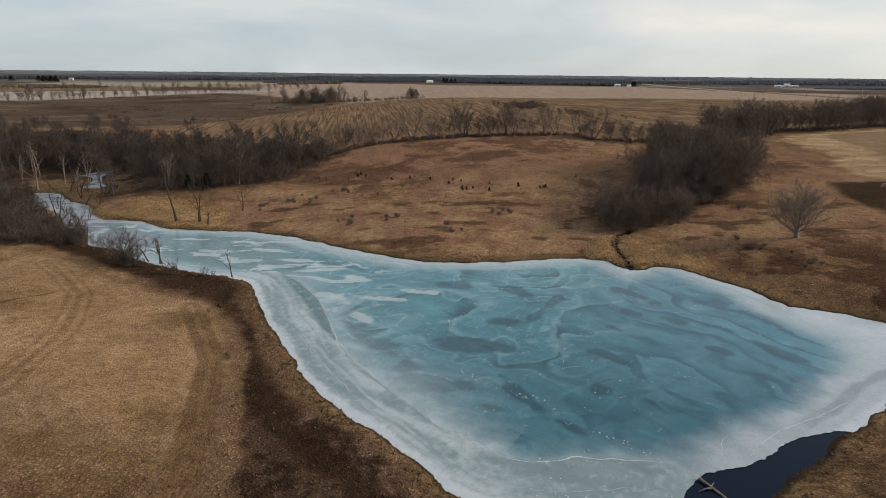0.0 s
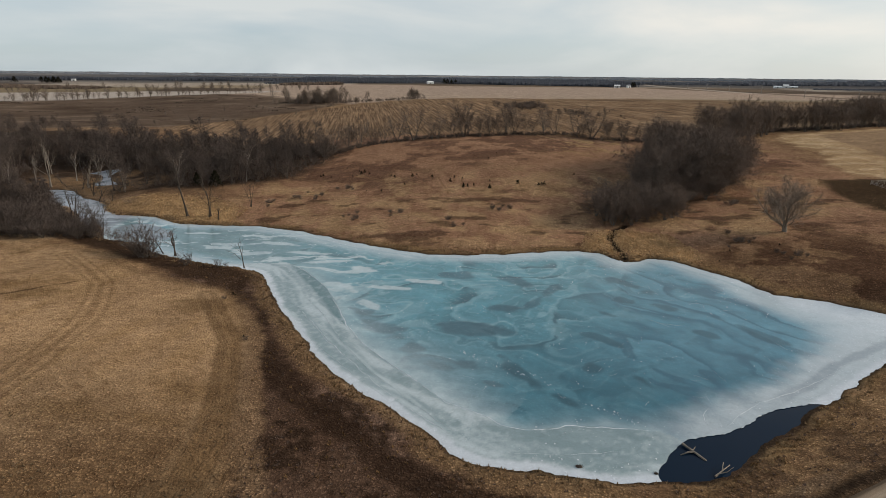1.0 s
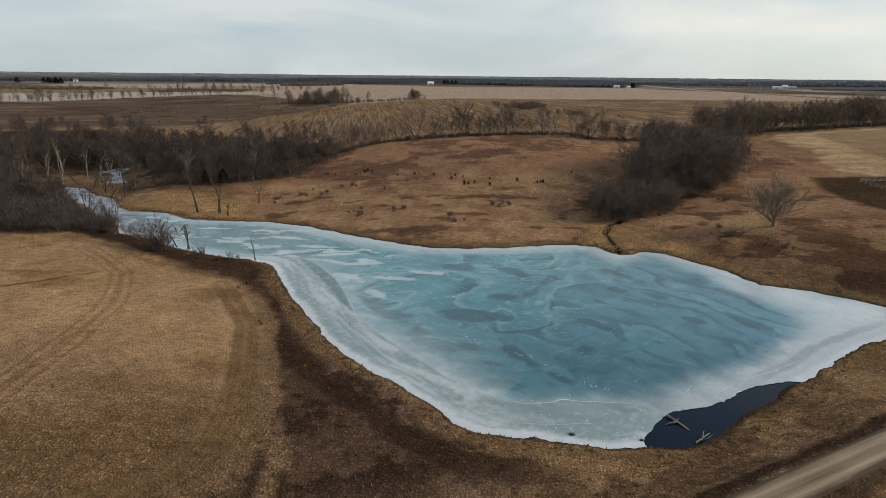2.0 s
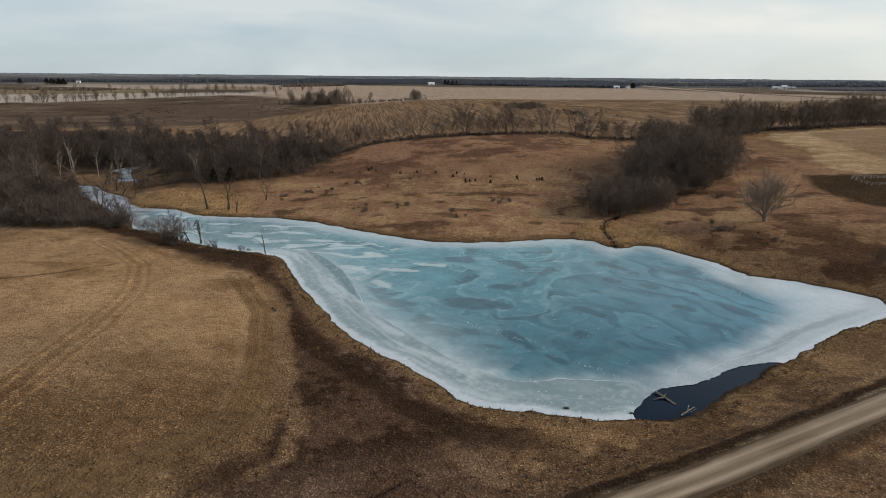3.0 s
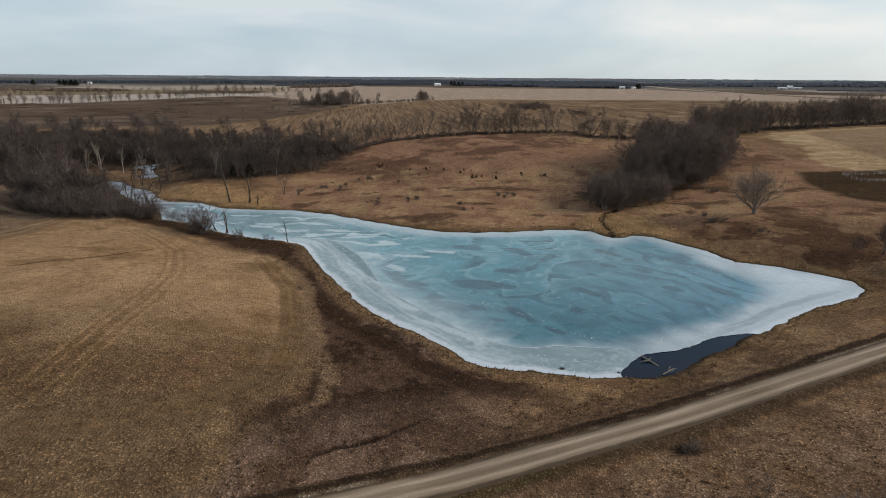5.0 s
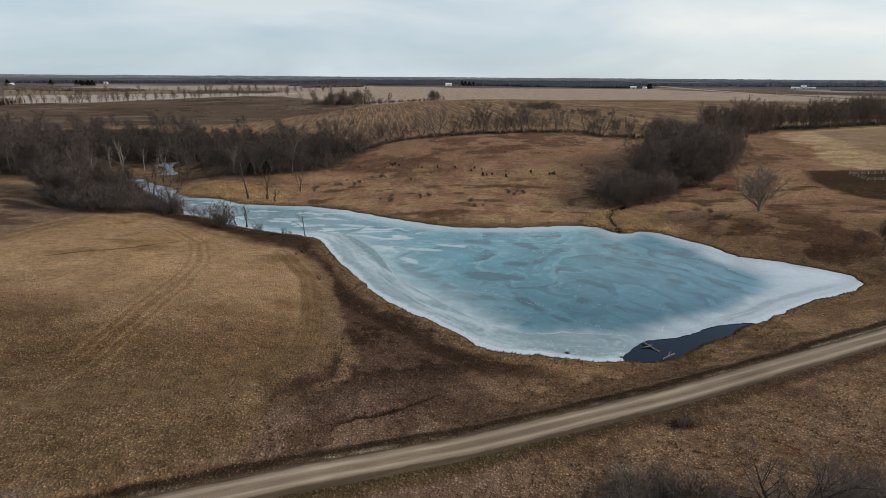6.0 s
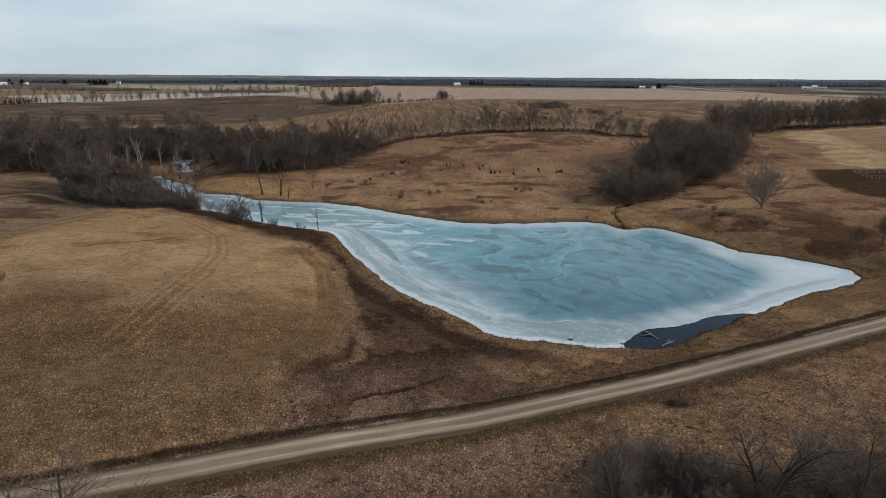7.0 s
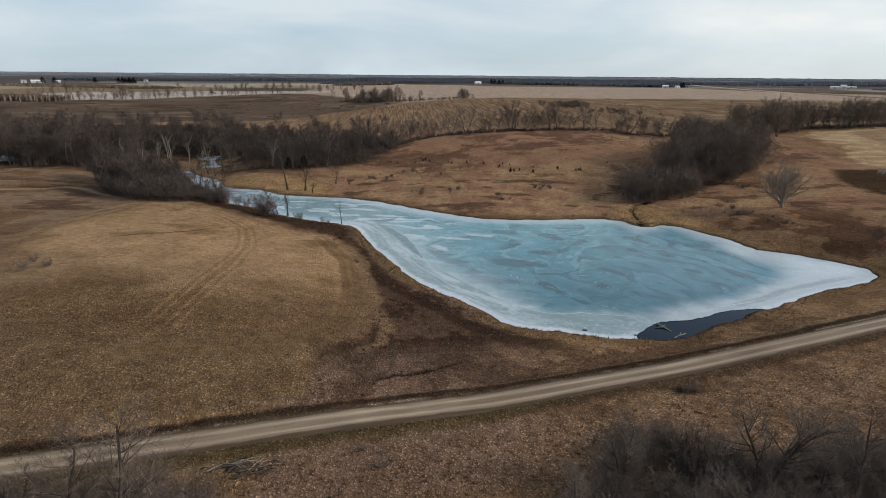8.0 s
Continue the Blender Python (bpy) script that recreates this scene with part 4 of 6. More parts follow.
# ---- gravel road ----
def build_road():
    seg = np.hypot(*np.diff(ROAD, axis=0).T)
    along = np.concatenate([[0], np.cumsum(seg)])
    s = np.concatenate([np.arange(0, along[-1], 1.5), along[-1:]])
    cx, cy = np.interp(s, along, ROAD[:, 0]), np.interp(s, along, ROAD[:, 1])
    for _ in range(12):
        cx[1:-1], cy[1:-1] = (cx[:-2] + 2 * cx[1:-1] + cx[2:]) / 4, (cy[:-2] + 2 * cy[1:-1] + cy[2:]) / 4
    tx, ty = np.gradient(cx), np.gradient(cy)
    k = np.hypot(tx, ty)
    across = np.linspace(-ROAD_HALF - 1.1, ROAD_HALF + 1.1, 27)
    X, Y = cx[:, None] - across * (ty / k)[:, None], cy[:, None] + across * (tx / k)[:, None]
    ruts = sum(k * np.exp(-((across - a) / w) ** 2) for a, w, k in ((-1.15, 0.40, 1.1), (-0.1, 0.25, 0.1), (0.95, 0.45, 1.2)))
    over = np.abs(across) - ROAD_HALF
    Z = road_z(cx)[:, None] + 0.07 * (1 - (across / ROAD_HALF) ** 2) - 0.035 * ruts - 0.22 * smooth(0, 1.1, over) + 0.015 * fbm(X / 1.1, Y / 1.1, 2)
    me, co = grid_mesh("road", X, Y, Z, M_ROAD)
    drift = fbm(X / 9, Y / 9, 3)
    wear = 0.52 + 0.36 * (ruts - 0.45) + 0.12 * drift - 0.75 * smooth(-0.35, 0.35, over + 0.22 * drift + 0.25 * fbm(X / 2.2, Y / 2.2, 3))
    value_layer(me, "wear", np.clip(wear, 0, 1).ravel())
    return tagged(new("road", me), "straight gravel road with pale wheel tracks", "road", kind="structure")


build_road()


# ---- bare trees ----
def perpendicular(d):
    a = np.cross(d, (0.0, 0.0, 1.0) if abs(d[2]) < 0.9 else (1.0, 0.0, 0.0))
    a = a / np.linalg.norm(a)
    return a, np.cross(d, a)


def grow(rng, height, stems=1, lean=0.15, radius=0.22, kids=(10, 7, 6), ratio=(0.5, 0.5, 0.55), angle=(50, 45, 40), lift=0.25, wobble=0.14, start=0.3, tubes=2):
    """Limbs (points, radii, level) and twigs (from, to, width) of one plant that stands at the origin."""
    limbs, twigs = [], []

    def branch(p, d, length, r, level):
        last = level == len(kids)
        n = 5 if level == 0 else 2
        if last:
            d = d + rng.normal(0, wobble, 3)
            twigs.append((p, p + d / np.linalg.norm(d) * length, r))
            return
        pts, radii = [p], [r]
        for i in range(n):
            d = d + rng.normal(0, wobble * (0.55 if level == 0 else 1.0), 3) + np.array((0, 0, lift / n * (1 if level else 0.4)))
            d = d / np.linalg.norm(d)
            pts.append(pts[-1] + d * length / n)
            radii.append(r * (1 - 0.72 * (i + 1) / n))
        if level < tubes:
            limbs.append((pts, radii, level))
        else:
            twigs.extend((pts[i], pts[i + 1], radii[i]) for i in range(n))
        for k in range(kids[level]):
            t = start + (1 - start) * (k + rng.rand()) / kids[level] if level == 0 else 0.2 + 0.8 * (k + rng.rand()) / kids[level]
            f = min(t, 0.999) * n
            i = int(f)
            at = pts[i] + (pts[i + 1] - pts[i]) * (f - i)
            way = pts[i + 1] - pts[i]
            way = way / np.linalg.norm(way)
            a, b = perpendicular(way)
            turn, open_by = rng.rand() * 6.283, radians(angle[level] * (0.7 + 0.6 * rng.rand()))
            out = way * math.cos(open_by) + (a * math.cos(turn) + b * math.sin(turn)) * math.sin(open_by)
            branch(at, out, length * ratio[level] * (1.15 - 0.55 * t) * (0.75 + 0.5 * rng.rand()), max(radii[min(i + 1, n)] * 0.62, 0.012), level + 1)

    for s in range(stems):
        turn = 6.283 * (s + rng.rand() * 0.6) / stems
        out = lean * (0.5 + 0.9 * rng.rand())
        d = np.array((math.cos(turn) * out, math.sin(turn) * out, 1.0))
        foot = np.array((math.cos(turn), math.sin(turn), 0)) * (0.0 if stems == 1 else radius * 1.3) + (0, 0, -0.25)
        branch(foot, d / np.linalg.norm(d), height * (0.8 if kids else 1.0) * (0.8 + 0.25 * rng.rand()), radius * (0.8 + 0.4 * rng.rand()) / (1 if stems < 3 else 1.5), 0)
    # brought to its true height, and to a width in keeping
    k = height / max(max(q[2] for _, q, _ in twigs) if twigs else 0, max(pt[2] for pts, _, _ in limbs for pt in pts))
    limbs = [([pt * k for pt in pts], radii, level) for pts, radii, level in limbs]
    return limbs, [(a * k, b * k, r) for a, b, r in twigs]


def tube_mesh(name, limbs, mat):
    verts, faces = [], []
    for pts, radii, level in limbs:
        sides = (6, 3, 3)[min(level, 2)] if radii[0] > 0.07 else 3
        base = len(verts)
        for i, (p, r) in enumerate(zip(pts, radii)):
            way = pts[min(i + 1, len(pts) - 1)] - pts[max(i - 1, 0)]
            a, b = perpendicular(way / np.linalg.norm(way))
            flare = 1.5 if i == 0 and level == 0 else 1.0
            for k in range(sides):
                t = 6.2832 * k / sides
                verts.append(p + (a * math.cos(t) + b * math.sin(t)) * r * flare)
        for i in range(len(pts) - 1):
            for k in range(sides):
                j = (k + 1) % sides
                faces.append((base + i * sides + k, base + i * sides + j, base + (i + 1) * sides + j, base + (i + 1) * sides + k))
        faces.append(tuple(base + (len(pts) - 1) * sides + k for k in range(sides)))
    return mesh_from(name, [tuple(v) for v in verts], faces, mat, True)


def twig_mesh(name, rng, twigs, mat, width):
    p = np.array([t[0] for t in twigs])
    q = np.array([t[1] for t in twigs])
    side = np.cross(q - p, rng.normal(0, 1, p.shape))
    w = np.maximum(np.array([t[2] for t in twigs]), width)
    side = side / np.maximum(np.linalg.norm(side, axis=1), 1e-6)[:, None] * w[:, None]
    return triangles(name, np.stack([p - side, p + side, q + (q - p) * 0.12], 1), mat)


def make_tree(seed, name, label, category, group, bark, twig, twig_width, **form):
    rng = np.random.RandomState(seed)
    limbs, twigs = grow(rng, **form)
    tree = tagged(new(name), label, category, group)
    child("trunk", tube_mesh("trunk", limbs, bark), tree)
    if twigs:
        child("crown", twig_mesh("crown", rng, twigs, twig, twig_width), tree)
    return tree


def stand(proto, used, rng, x, y, scale=1.0, lean=0.0, sink=0.05, turn=None):
    """Puts a prototype (first call) or a copy of it at a place on the ground."""
    turn = rng.rand() * 360 if turn is None else turn
    k = scale * (0.92 + 0.16 * rng.rand())
    m = Matrix.LocRotScale((x, y, spot(x, y) - sink), Euler((radians(lean * rng.randn()), radians(lean * rng.randn()), radians(turn))), (k, k, k * (0.92 + 0.16 * rng.rand())))
    if proto.name in used:
        return copy_thing(proto, m)
    used.add(proto.name)
    proto.matrix_basis = m
    return proto


USED = set()
rng = np.random.RandomState(11)


def inside_points(poly, count, gap, seed, test=None):
    """Places in a polygon, at least a gap apart."""
    r, out = np.random.RandomState(seed), []
    lo, hi = poly.min(0), poly.max(0)
    for _ in range(count * 60):
        p = lo + (hi - lo) * r.rand(2)
        if region(np.array([p[0]]), np.array([p[1]]), poly)[0] > 0 or any((p[0] - q[0]) ** 2 + (p[1] - q[1]) ** 2 < gap * gap for q in out):
            continue
        if test and not test(*p):
            continue
        out.append((float(p[0]), float(p[1])))
        if len(out) >= count:
            break
    return out


# the lone spreading tree east of the thicket
lone = make_tree(3, "tree", "lone bare spreading tree with pale grey twigs in dry grass", "tree", "", M_PALE_BARK, M_GREY_TWIG, 0.030,
                 height=17, stems=2, lean=0.16, radius=0.32, kids=(26, 11, 9), ratio=(0.92, 0.42, 0.70), angle=(60, 38, 34), lift=0.62, start=0.12)
stand(lone, USED, rng, 121.5, 173.5, 1.32)

# the dark thicket north-east of the pond
thicket_protos = [make_tree(20 + i, "thicket_tree", "dense dark bare thicket tree with tangled brown twigs", "tree", "thicket beside the pond", M_BARK, M_THICKET, 0.024,
                            height=h, stems=5, lean=0.46, radius=0.18, kids=(11, 10, 10), ratio=(0.46, 0.52, 0.90), angle=(48, 46, 42), lift=0.25, start=0.12)
                  for i, h in enumerate((13.0, 15.0, 17.5))]
THICKET_FRONT = np.array(((62, 203), (68, 191.5), (88, 191.5), (97, 203), (96, 220), (72, 218)), float)
THICKET_BACK = np.array(((88, 219), (104, 219), (118, 224), (127, 232), (137, 247), (148, 275), (153, 310), (150, 335), (140, 330), (126, 300), (110, 272), (95, 245)), float)
for n, (x, y) in enumerate(inside_points(THICKET_FRONT, 26, 4.0, 5)):
    stand(thicket_protos[n % 2], USED, rng, x, y, 1.0)
for n, (x, y) in enumerate(inside_points(THICKET_BACK, 100, 4.9, 6)):
    stand(thicket_protos[n % 3], USED, rng, x, y, 0.98 + 0.48 * math.exp(-((x - 122) ** 2 + ((y - 262) * 0.7) ** 2) / 700))

# woods along the creek
wood_protos = [make_tree(40 + i, "tree", "bare woodland tree with grey-brown branches", "tree", "woods along the creek", M_WOOD_BARK, M_WOOD_TWIG, 0.027,
                         height=h, stems=s, lean=l, radius=0.2, kids=(16, 10, 9), ratio=(0.42, 0.52, 0.75), angle=(46, 44, 40), lift=0.35, start=0.3)
               for i, (h, s, l) in enumerate(((15, 1, 0.1), (13, 2, 0.2), (17, 1, 0.08), (11, 3, 0.3)))]
shrub_protos = [make_tree(60 + i, "shrub", "leafless brown shrub with dense upright twigs", "shrub", "undergrowth of the woods", M_BARK, M_WOOD_TWIG, 0.020,
                          height=h, stems=7, lean=0.6, radius=0.06, kids=(10, 9), ratio=(0.5, 0.55), angle=(38, 40), lift=0.3, start=0.1, tubes=1)
                for i, h in enumerate((3.2, 4.5))]
GROVE = np.array(((-116, 172), (-132, 168.5), (-153, 170), (-190, 193), (-206, 216), (-188, 224), (-163, 214), (-143, 198), (-124, 181)), float)
for n, (x, y) in enumerate(inside_points(GROVE, 34, 6.0, 8)):
    if x < -160:
        stand(wood_protos[(1, 3, 3, 0)[n % 4]], USED, rng, x, y, 1.15)
for n, (x, y) in enumerate(inside_points(GROVE, 62, 3.6, 9)):
    if x < -162:
        stand(shrub_protos[n % 2], USED, rng, x, y, 1.25)
LOW_GROVE = np.array(((-114, 170), (-130, 165), (-155, 166), (-178, 180), (-174, 208), (-160, 208), (-148, 197), (-138, 190), (-126, 181), (-118, 176.5)), float)
for n, (x, y) in enumerate(inside_points(LOW_GROVE, 190, 1.8, 19)):
    stand(shrub_protos[n % 2], USED, rng, x, y, 0.85 + 0.5 * rng.rand() + 0.5 * (x < -145))
dry = lambda x, y: shore_distance(np.array([x]), np.array([y]))[0] > 2.5 and math.hypot(x + 178, y - 266) > 33  # noqa: E731
WOODS_EDGE = np.array(((-64, 318), (-74, 270), (-100, 252), (-128, 246), (-152, 236), (-158, 252), (-196, 300), (-230, 310), (-205, 236), (-235, 240), (-300, 220),
                       (-350, 250), (-330, 330), (-180, 345), (-90, 350), (-66, 345)), float)
for n, (x, y) in enumerate(inside_points(WOODS_EDGE, 140, 7.4, 10, dry)):
    stand(wood_protos[n % 4], USED, rng, x, y, 1.32 if x < -150 else 1.05)
for n, (x, y) in enumerate(inside_points(WOODS_EDGE, 90, 7.0, 12, dry)):
    stand(shrub_protos[n % 2], USED, rng, x, y, 1.5)
WOODS_BACK = np.array(((-350, 250), (-330, 330), (-180, 345), (-110, 350), (-110, 390), (-200, 400), (-300, 460), (-420, 430), (-520, 330), (-440, 200)), float)
for n, (x, y) in enumerate(inside_points(WOODS_BACK, 90, 10.5, 13, dry)):
    stand(wood_protos[n % 4], USED, rng, x, y, 1.05)


def undergrowth(seed, places, height, mat, label, width=0.05, stems=70):
    """Tangled stems and twigs of brush too thick to tell apart."""
    r = np.random.RandomState(seed)
    xy = np.array(places)
    z = ground_z(xy[:, 0], xy[:, 1])
    tris = []
    for _ in range(stems):
        n = len(xy)
        h = height * (0.5 + 0.7 * r.rand(n))
        a, out = r.rand(n) * 6.283, r.rand(n) * 0.75
        k = r.rand(n) * 0.6
        way = np.stack([np.cos(a) * out, np.sin(a) * out, np.ones(n)], 1)
        foot = np.stack([xy[:, 0], xy[:, 1], z - 0.1], 1) + way * (h * k)[:, None] + np.stack([r.normal(0, 0.9, n), r.normal(0, 0.9, n), np.zeros(n)], 1)
        tip = foot + (way + r.normal(0, 0.45, (n, 3))) * (h * (0.25 + 0.3 * r.rand(n)))[:, None]
        side = np.stack([-np.sin(a), np.cos(a), np.zeros(n)], 1) * (width * (0.7 + 1.0 * r.rand(n)))[:, None]
        tris.append(np.stack([foot - side, foot + side, tip], 1))
    return tagged(new("undergrowth", triangles("undergrowth", np.concatenate(tris), mat)), label, "undergrowth", kind="stuff")


undergrowth(1, inside_points(WOODS_EDGE, 520, 4.2, 14, dry), 4.2, M_WOOD_TWIG, "dense brown undergrowth between the woodland trees")
undergrowth(2, inside_points(GROVE, 380, 2.0, 15, lambda x, y: x < -126 and dry(x, y)), 3.0, M_WOOD_TWIG, "dense brown undergrowth beside the creek")

# hedgerow trees between the fields
hedge_protos = [make_tree(80 + i, "hedge_tree", "bare vase-shaped tree in a field hedgerow", "tree", "hedgerow trees", M_BARK, M_HEDGE, 0.026,
                          height=h, stems=s, lean=0.34, radius=0.18, kids=(12, 8, 7), ratio=(0.50, 0.5, 0.8), angle=(44, 42, 38), lift=0.42, start=0.16)
                for i, (h, s) in enumerate(((14, 3), (12, 4), (13, 2)))]
far_protos = [make_tree(95 + i, "field_tree", "small bare tree far across the fields", "tree", "far field trees", M_BARK, M_HEDGE, 0.060,
                        height=h, stems=s, lean=0.08 if s == 1 else 0.22, radius=0.24, kids=(12, 6, 4), ratio=(0.46, 0.52, 0.75), angle=(46, 42, 38), lift=0.42, start=0.08)
              for i, (h, s) in enumerate(((16, 1), (14, 2)))]
HEDGE_WEST = np.array(((-68, 325), (-52, 351), (-34, 363), (-10, 374), (32, 387), (62, 393), (95, 402), (110, 384), (135, 382), (160, 385)), float)
HEDGE_EAST = np.array(((190, 385), (217, 402), (257, 428), (292, 439), (316, 447), (363, 472), (419, 500), (520, 545)), float)
HEDGE_LEFT = np.array(((-720, 725), (-629, 768), (-525, 864), (-351, 1032), (-330, 1060)), float)
HEDGE_BEHIND = np.array(((-900, 1010), (-700, 1090), (-500, 1210), (-300, 1330)), float)


def along_line(line, gap, jitter, seed, loss=0.0):
    r = np.random.RandomState(seed)
    seg = np.hypot(*np.diff(line, axis=0).T)
    at = np.concatenate([[0], np.cumsum(seg)])
    s = 0.0
    while s < at[-1]:
        if r.rand() > loss:
            yield float(np.interp(s, at, line[:, 0]) + r.normal(0, jitter)), float(np.interp(s, at, line[:, 1]) + r.normal(0, jitter))
        s += gap * (0.55 + 0.9 * r.rand())


for line, gap, jitter, loss, size, seed in ((HEDGE_WEST, 5.8, 2.4, 0.12, 1.35, 1), (HEDGE_EAST, 4.2, 4.0, 0.03, 1.7, 2), (HEDGE_LEFT, 4.4, 3, 0.1, 1.35, 3), (HEDGE_BEHIND, 8, 6, 0.1, 1.35, 4)):
    for n, (x, y) in enumerate(along_line(line, gap, jitter, seed, loss)):
        stand((far_protos + far_protos[:1] if y > 620 else hedge_protos)[rng.randint(3)], USED, rng, x, y, size * (0.55 + 0.5 * rng.rand()))
hedge_shrub = make_tree(90, "hedge_shrub", "low bare brown shrub in a field hedgerow", "shrub", "hedgerow shrubs", M_BARK, M_HEDGE, 0.045,
                        height=3.4, stems=6, lean=0.8, radius=0.06, kids=(8, 7), ratio=(0.55, 0.6), angle=(40, 42), lift=0.25, start=0.1, tubes=1)
for line, gap, seed in ((HEDGE_WEST, 1.9, 21), (HEDGE_EAST, 2.8, 22)):
    for x, y in along_line(line, gap, 1.6, seed):
        stand(hedge_shrub, USED, rng, x, y, 0.6 + 0.6 * rng.rand())
undergrowth(3, list(along_line(HEDGE_WEST, 1.7, 1.5, 41)), 2.0, M_TWIG, "tangled brown brush under a field hedgerow")
undergrowth(4, list(along_line(HEDGE_EAST, 1.9, 2.5, 42)), 3.6, M_TWIG, "tangled brown brush under the eastern hedgerow")
# copses in the far fields
for cx, cy, reach, count, size in ((-162, 772, 24, 52, 1.3), (-38, 818, 10, 14, 0.95), (-200, 690, 40, 16, 0.35), (-95, 775, 35, 18, 0.35), (-270, 590, 50, 16, 0.35)):
    for n in range(count):
        stand(far_protos[n % 2], USED, rng, cx + rng.normal(0, reach), cy + rng.normal(0, reach * 0.5), size * (0.8 + 0.4 * rng.rand()))


undergrowth(61, [(float(-162 + 24 * a), float(768 + 10 * b)) for a, b in np.random.RandomState(61).normal(0, 1, (110, 2))], 8.0, M_HEDGE, "dense bare brush of a copse in the far fields", 0.10)
undergrowth(62, list(along_line(np.array(((-140, 768), (-95, 780), (-60, 800), (-30, 815))), 2.2, 4.0, 62)), 4.0, M_HEDGE, "low bare brush along a far field edge", 0.09)
# low brush in the stubble
for cx, cy, reach, count, size in ((94, 640, 14, 30, 2.4), (132, 560, 12, 12, 1.6), (112, 610, 16, 10, 0.7), (160, 530, 14, 6, 0.7)):
    for n in range(count):
        stand(hedge_shrub, USED, rng, cx + rng.normal(0, reach), cy + rng.normal(0, reach * 0.5), size * (0.7 + 0.5 * rng.rand()))


# dead snags on the shores
def snag(seed, height, radius, label, kids=(5, 2), lean=0.12, stems=1, bark=M_SNAG):
    return make_tree(seed, "dead_tree", label, "tree", "dead trees on the shore", bark, M_TWIG, 0.03,
                     height=height, stems=stems, lean=lean, radius=radius, kids=kids, ratio=(0.55, 0.5), angle=(36, 48), lift=0.35, start=0.3, wobble=0.24)


for seed, x, y, h, r, stems in ((101, -56.5, 143.0, 11.5, 0.22, 1), (102, -98.5, 200.5, 26, 0.34, 1), (103, -89.5, 200, 19, 0.26, 2), (104, -84.8, 196.0, 6.5, 0.34, 1), (105, -82, 154.0, 12, 0.26, 2),
                                (106, -86.5, 156, 10, 0.2, 1), (107, -73, 144.5, 6, 0.12, 2), (108, -78.5, 216, 15, 0.2, 3), (109, -146, 204, 13, 0.26, 2), (110, -158, 238, 13, 0.24, 2),
                                (111, -190, 256, 24, 0.36, 2), (112, -133, 196, 11, 0.2, 2), (113, -170, 254, 13, 0.24, 2)):
    t = snag(seed, h, r, "dead leafless tree with broken limbs beside the frozen water" if h > 6 else "short broken dead trunk beside the frozen water", stems=stems,
             kids=(6, 4) if h > 6 else (4, 3), lean=0.1 if h > 10 else 0.2, bark=M_PALE_BARK if seed in (111, 113) else M_SNAG)
    stand(t, USED, rng, x, y)
creek_protos = [snag(130 + i, h, 0.2, "bare dead tree standing by the frozen creek", kids=(8, 6), lean=0.2, stems=s) for i, (h, s) in enumerate(((12, 2), (10, 1), (8, 3)))]
for n, (x, y) in enumerate(((-134, 203), (-141, 207), (-150, 214), (-129, 190), (-153, 236), (-163, 250), (-172, 252), (-150, 228), (-143, 226), (-160, 262), (-182, 256), (-158, 222), (-137, 196), (-166, 240), (-178, 285), (-152, 256), (-188, 262), (-148, 246),
                          (-124, 182), (-128, 185), (-121, 178.5), (-132, 188), (-138, 193), (-118, 175.5), (-144, 197), (-126, 178), (-152, 206), (-160, 212), (-168, 254), (-173, 258))):
    stand(creek_protos[n % 3], USED, rng, x, y, 0.8 + 0.5 * rng.rand())
pale_protos = [make_tree(200 + i, "dead_tree", "pale bleached dead tree standing in the woods", "tree", "pale dead trees in the woods", M_BLEACHED, M_GREY_TWIG, 0.03,
                         height=h, stems=s, lean=0.16, radius=0.17, kids=(9, 6), ratio=(0.5, 0.5), angle=(30, 40), lift=0.5, start=0.3, wobble=0.2) for i, (h, s) in enumerate(((19, 2), (16, 1)))]
for n, (x, y) in enumerate(((-201, 262), (-214, 250), (-226, 246), (-186, 270), (-176, 274), (-196, 238), (-240, 262), (-252, 252), (-148, 246), (-208, 284), (-128, 258), (-96, 262))):
    stand(pale_protos[n % 2], USED, rng, x, y, 0.85 + 0.35 * rng.rand(), lean=4)
# shrubs on the near bank
for x, y, k in ((-90, 150.5, 2.1), (-92, 152.5, 1.6), (-88.5, 150, 1.5), (-91, 149.5, 1.3), (-89.3, 149, 1.0), (-86, 150, 0.7), (-74, 143.5, 1.0), (-64, 142, 0.45), (-62, 143, 0.4), (-96, 156, 0.8), (-103, 162, 0.8), (-109, 167, 0.9)):
    stand(shrub_protos[rng.randint(2)], USED, rng, x, y, k)


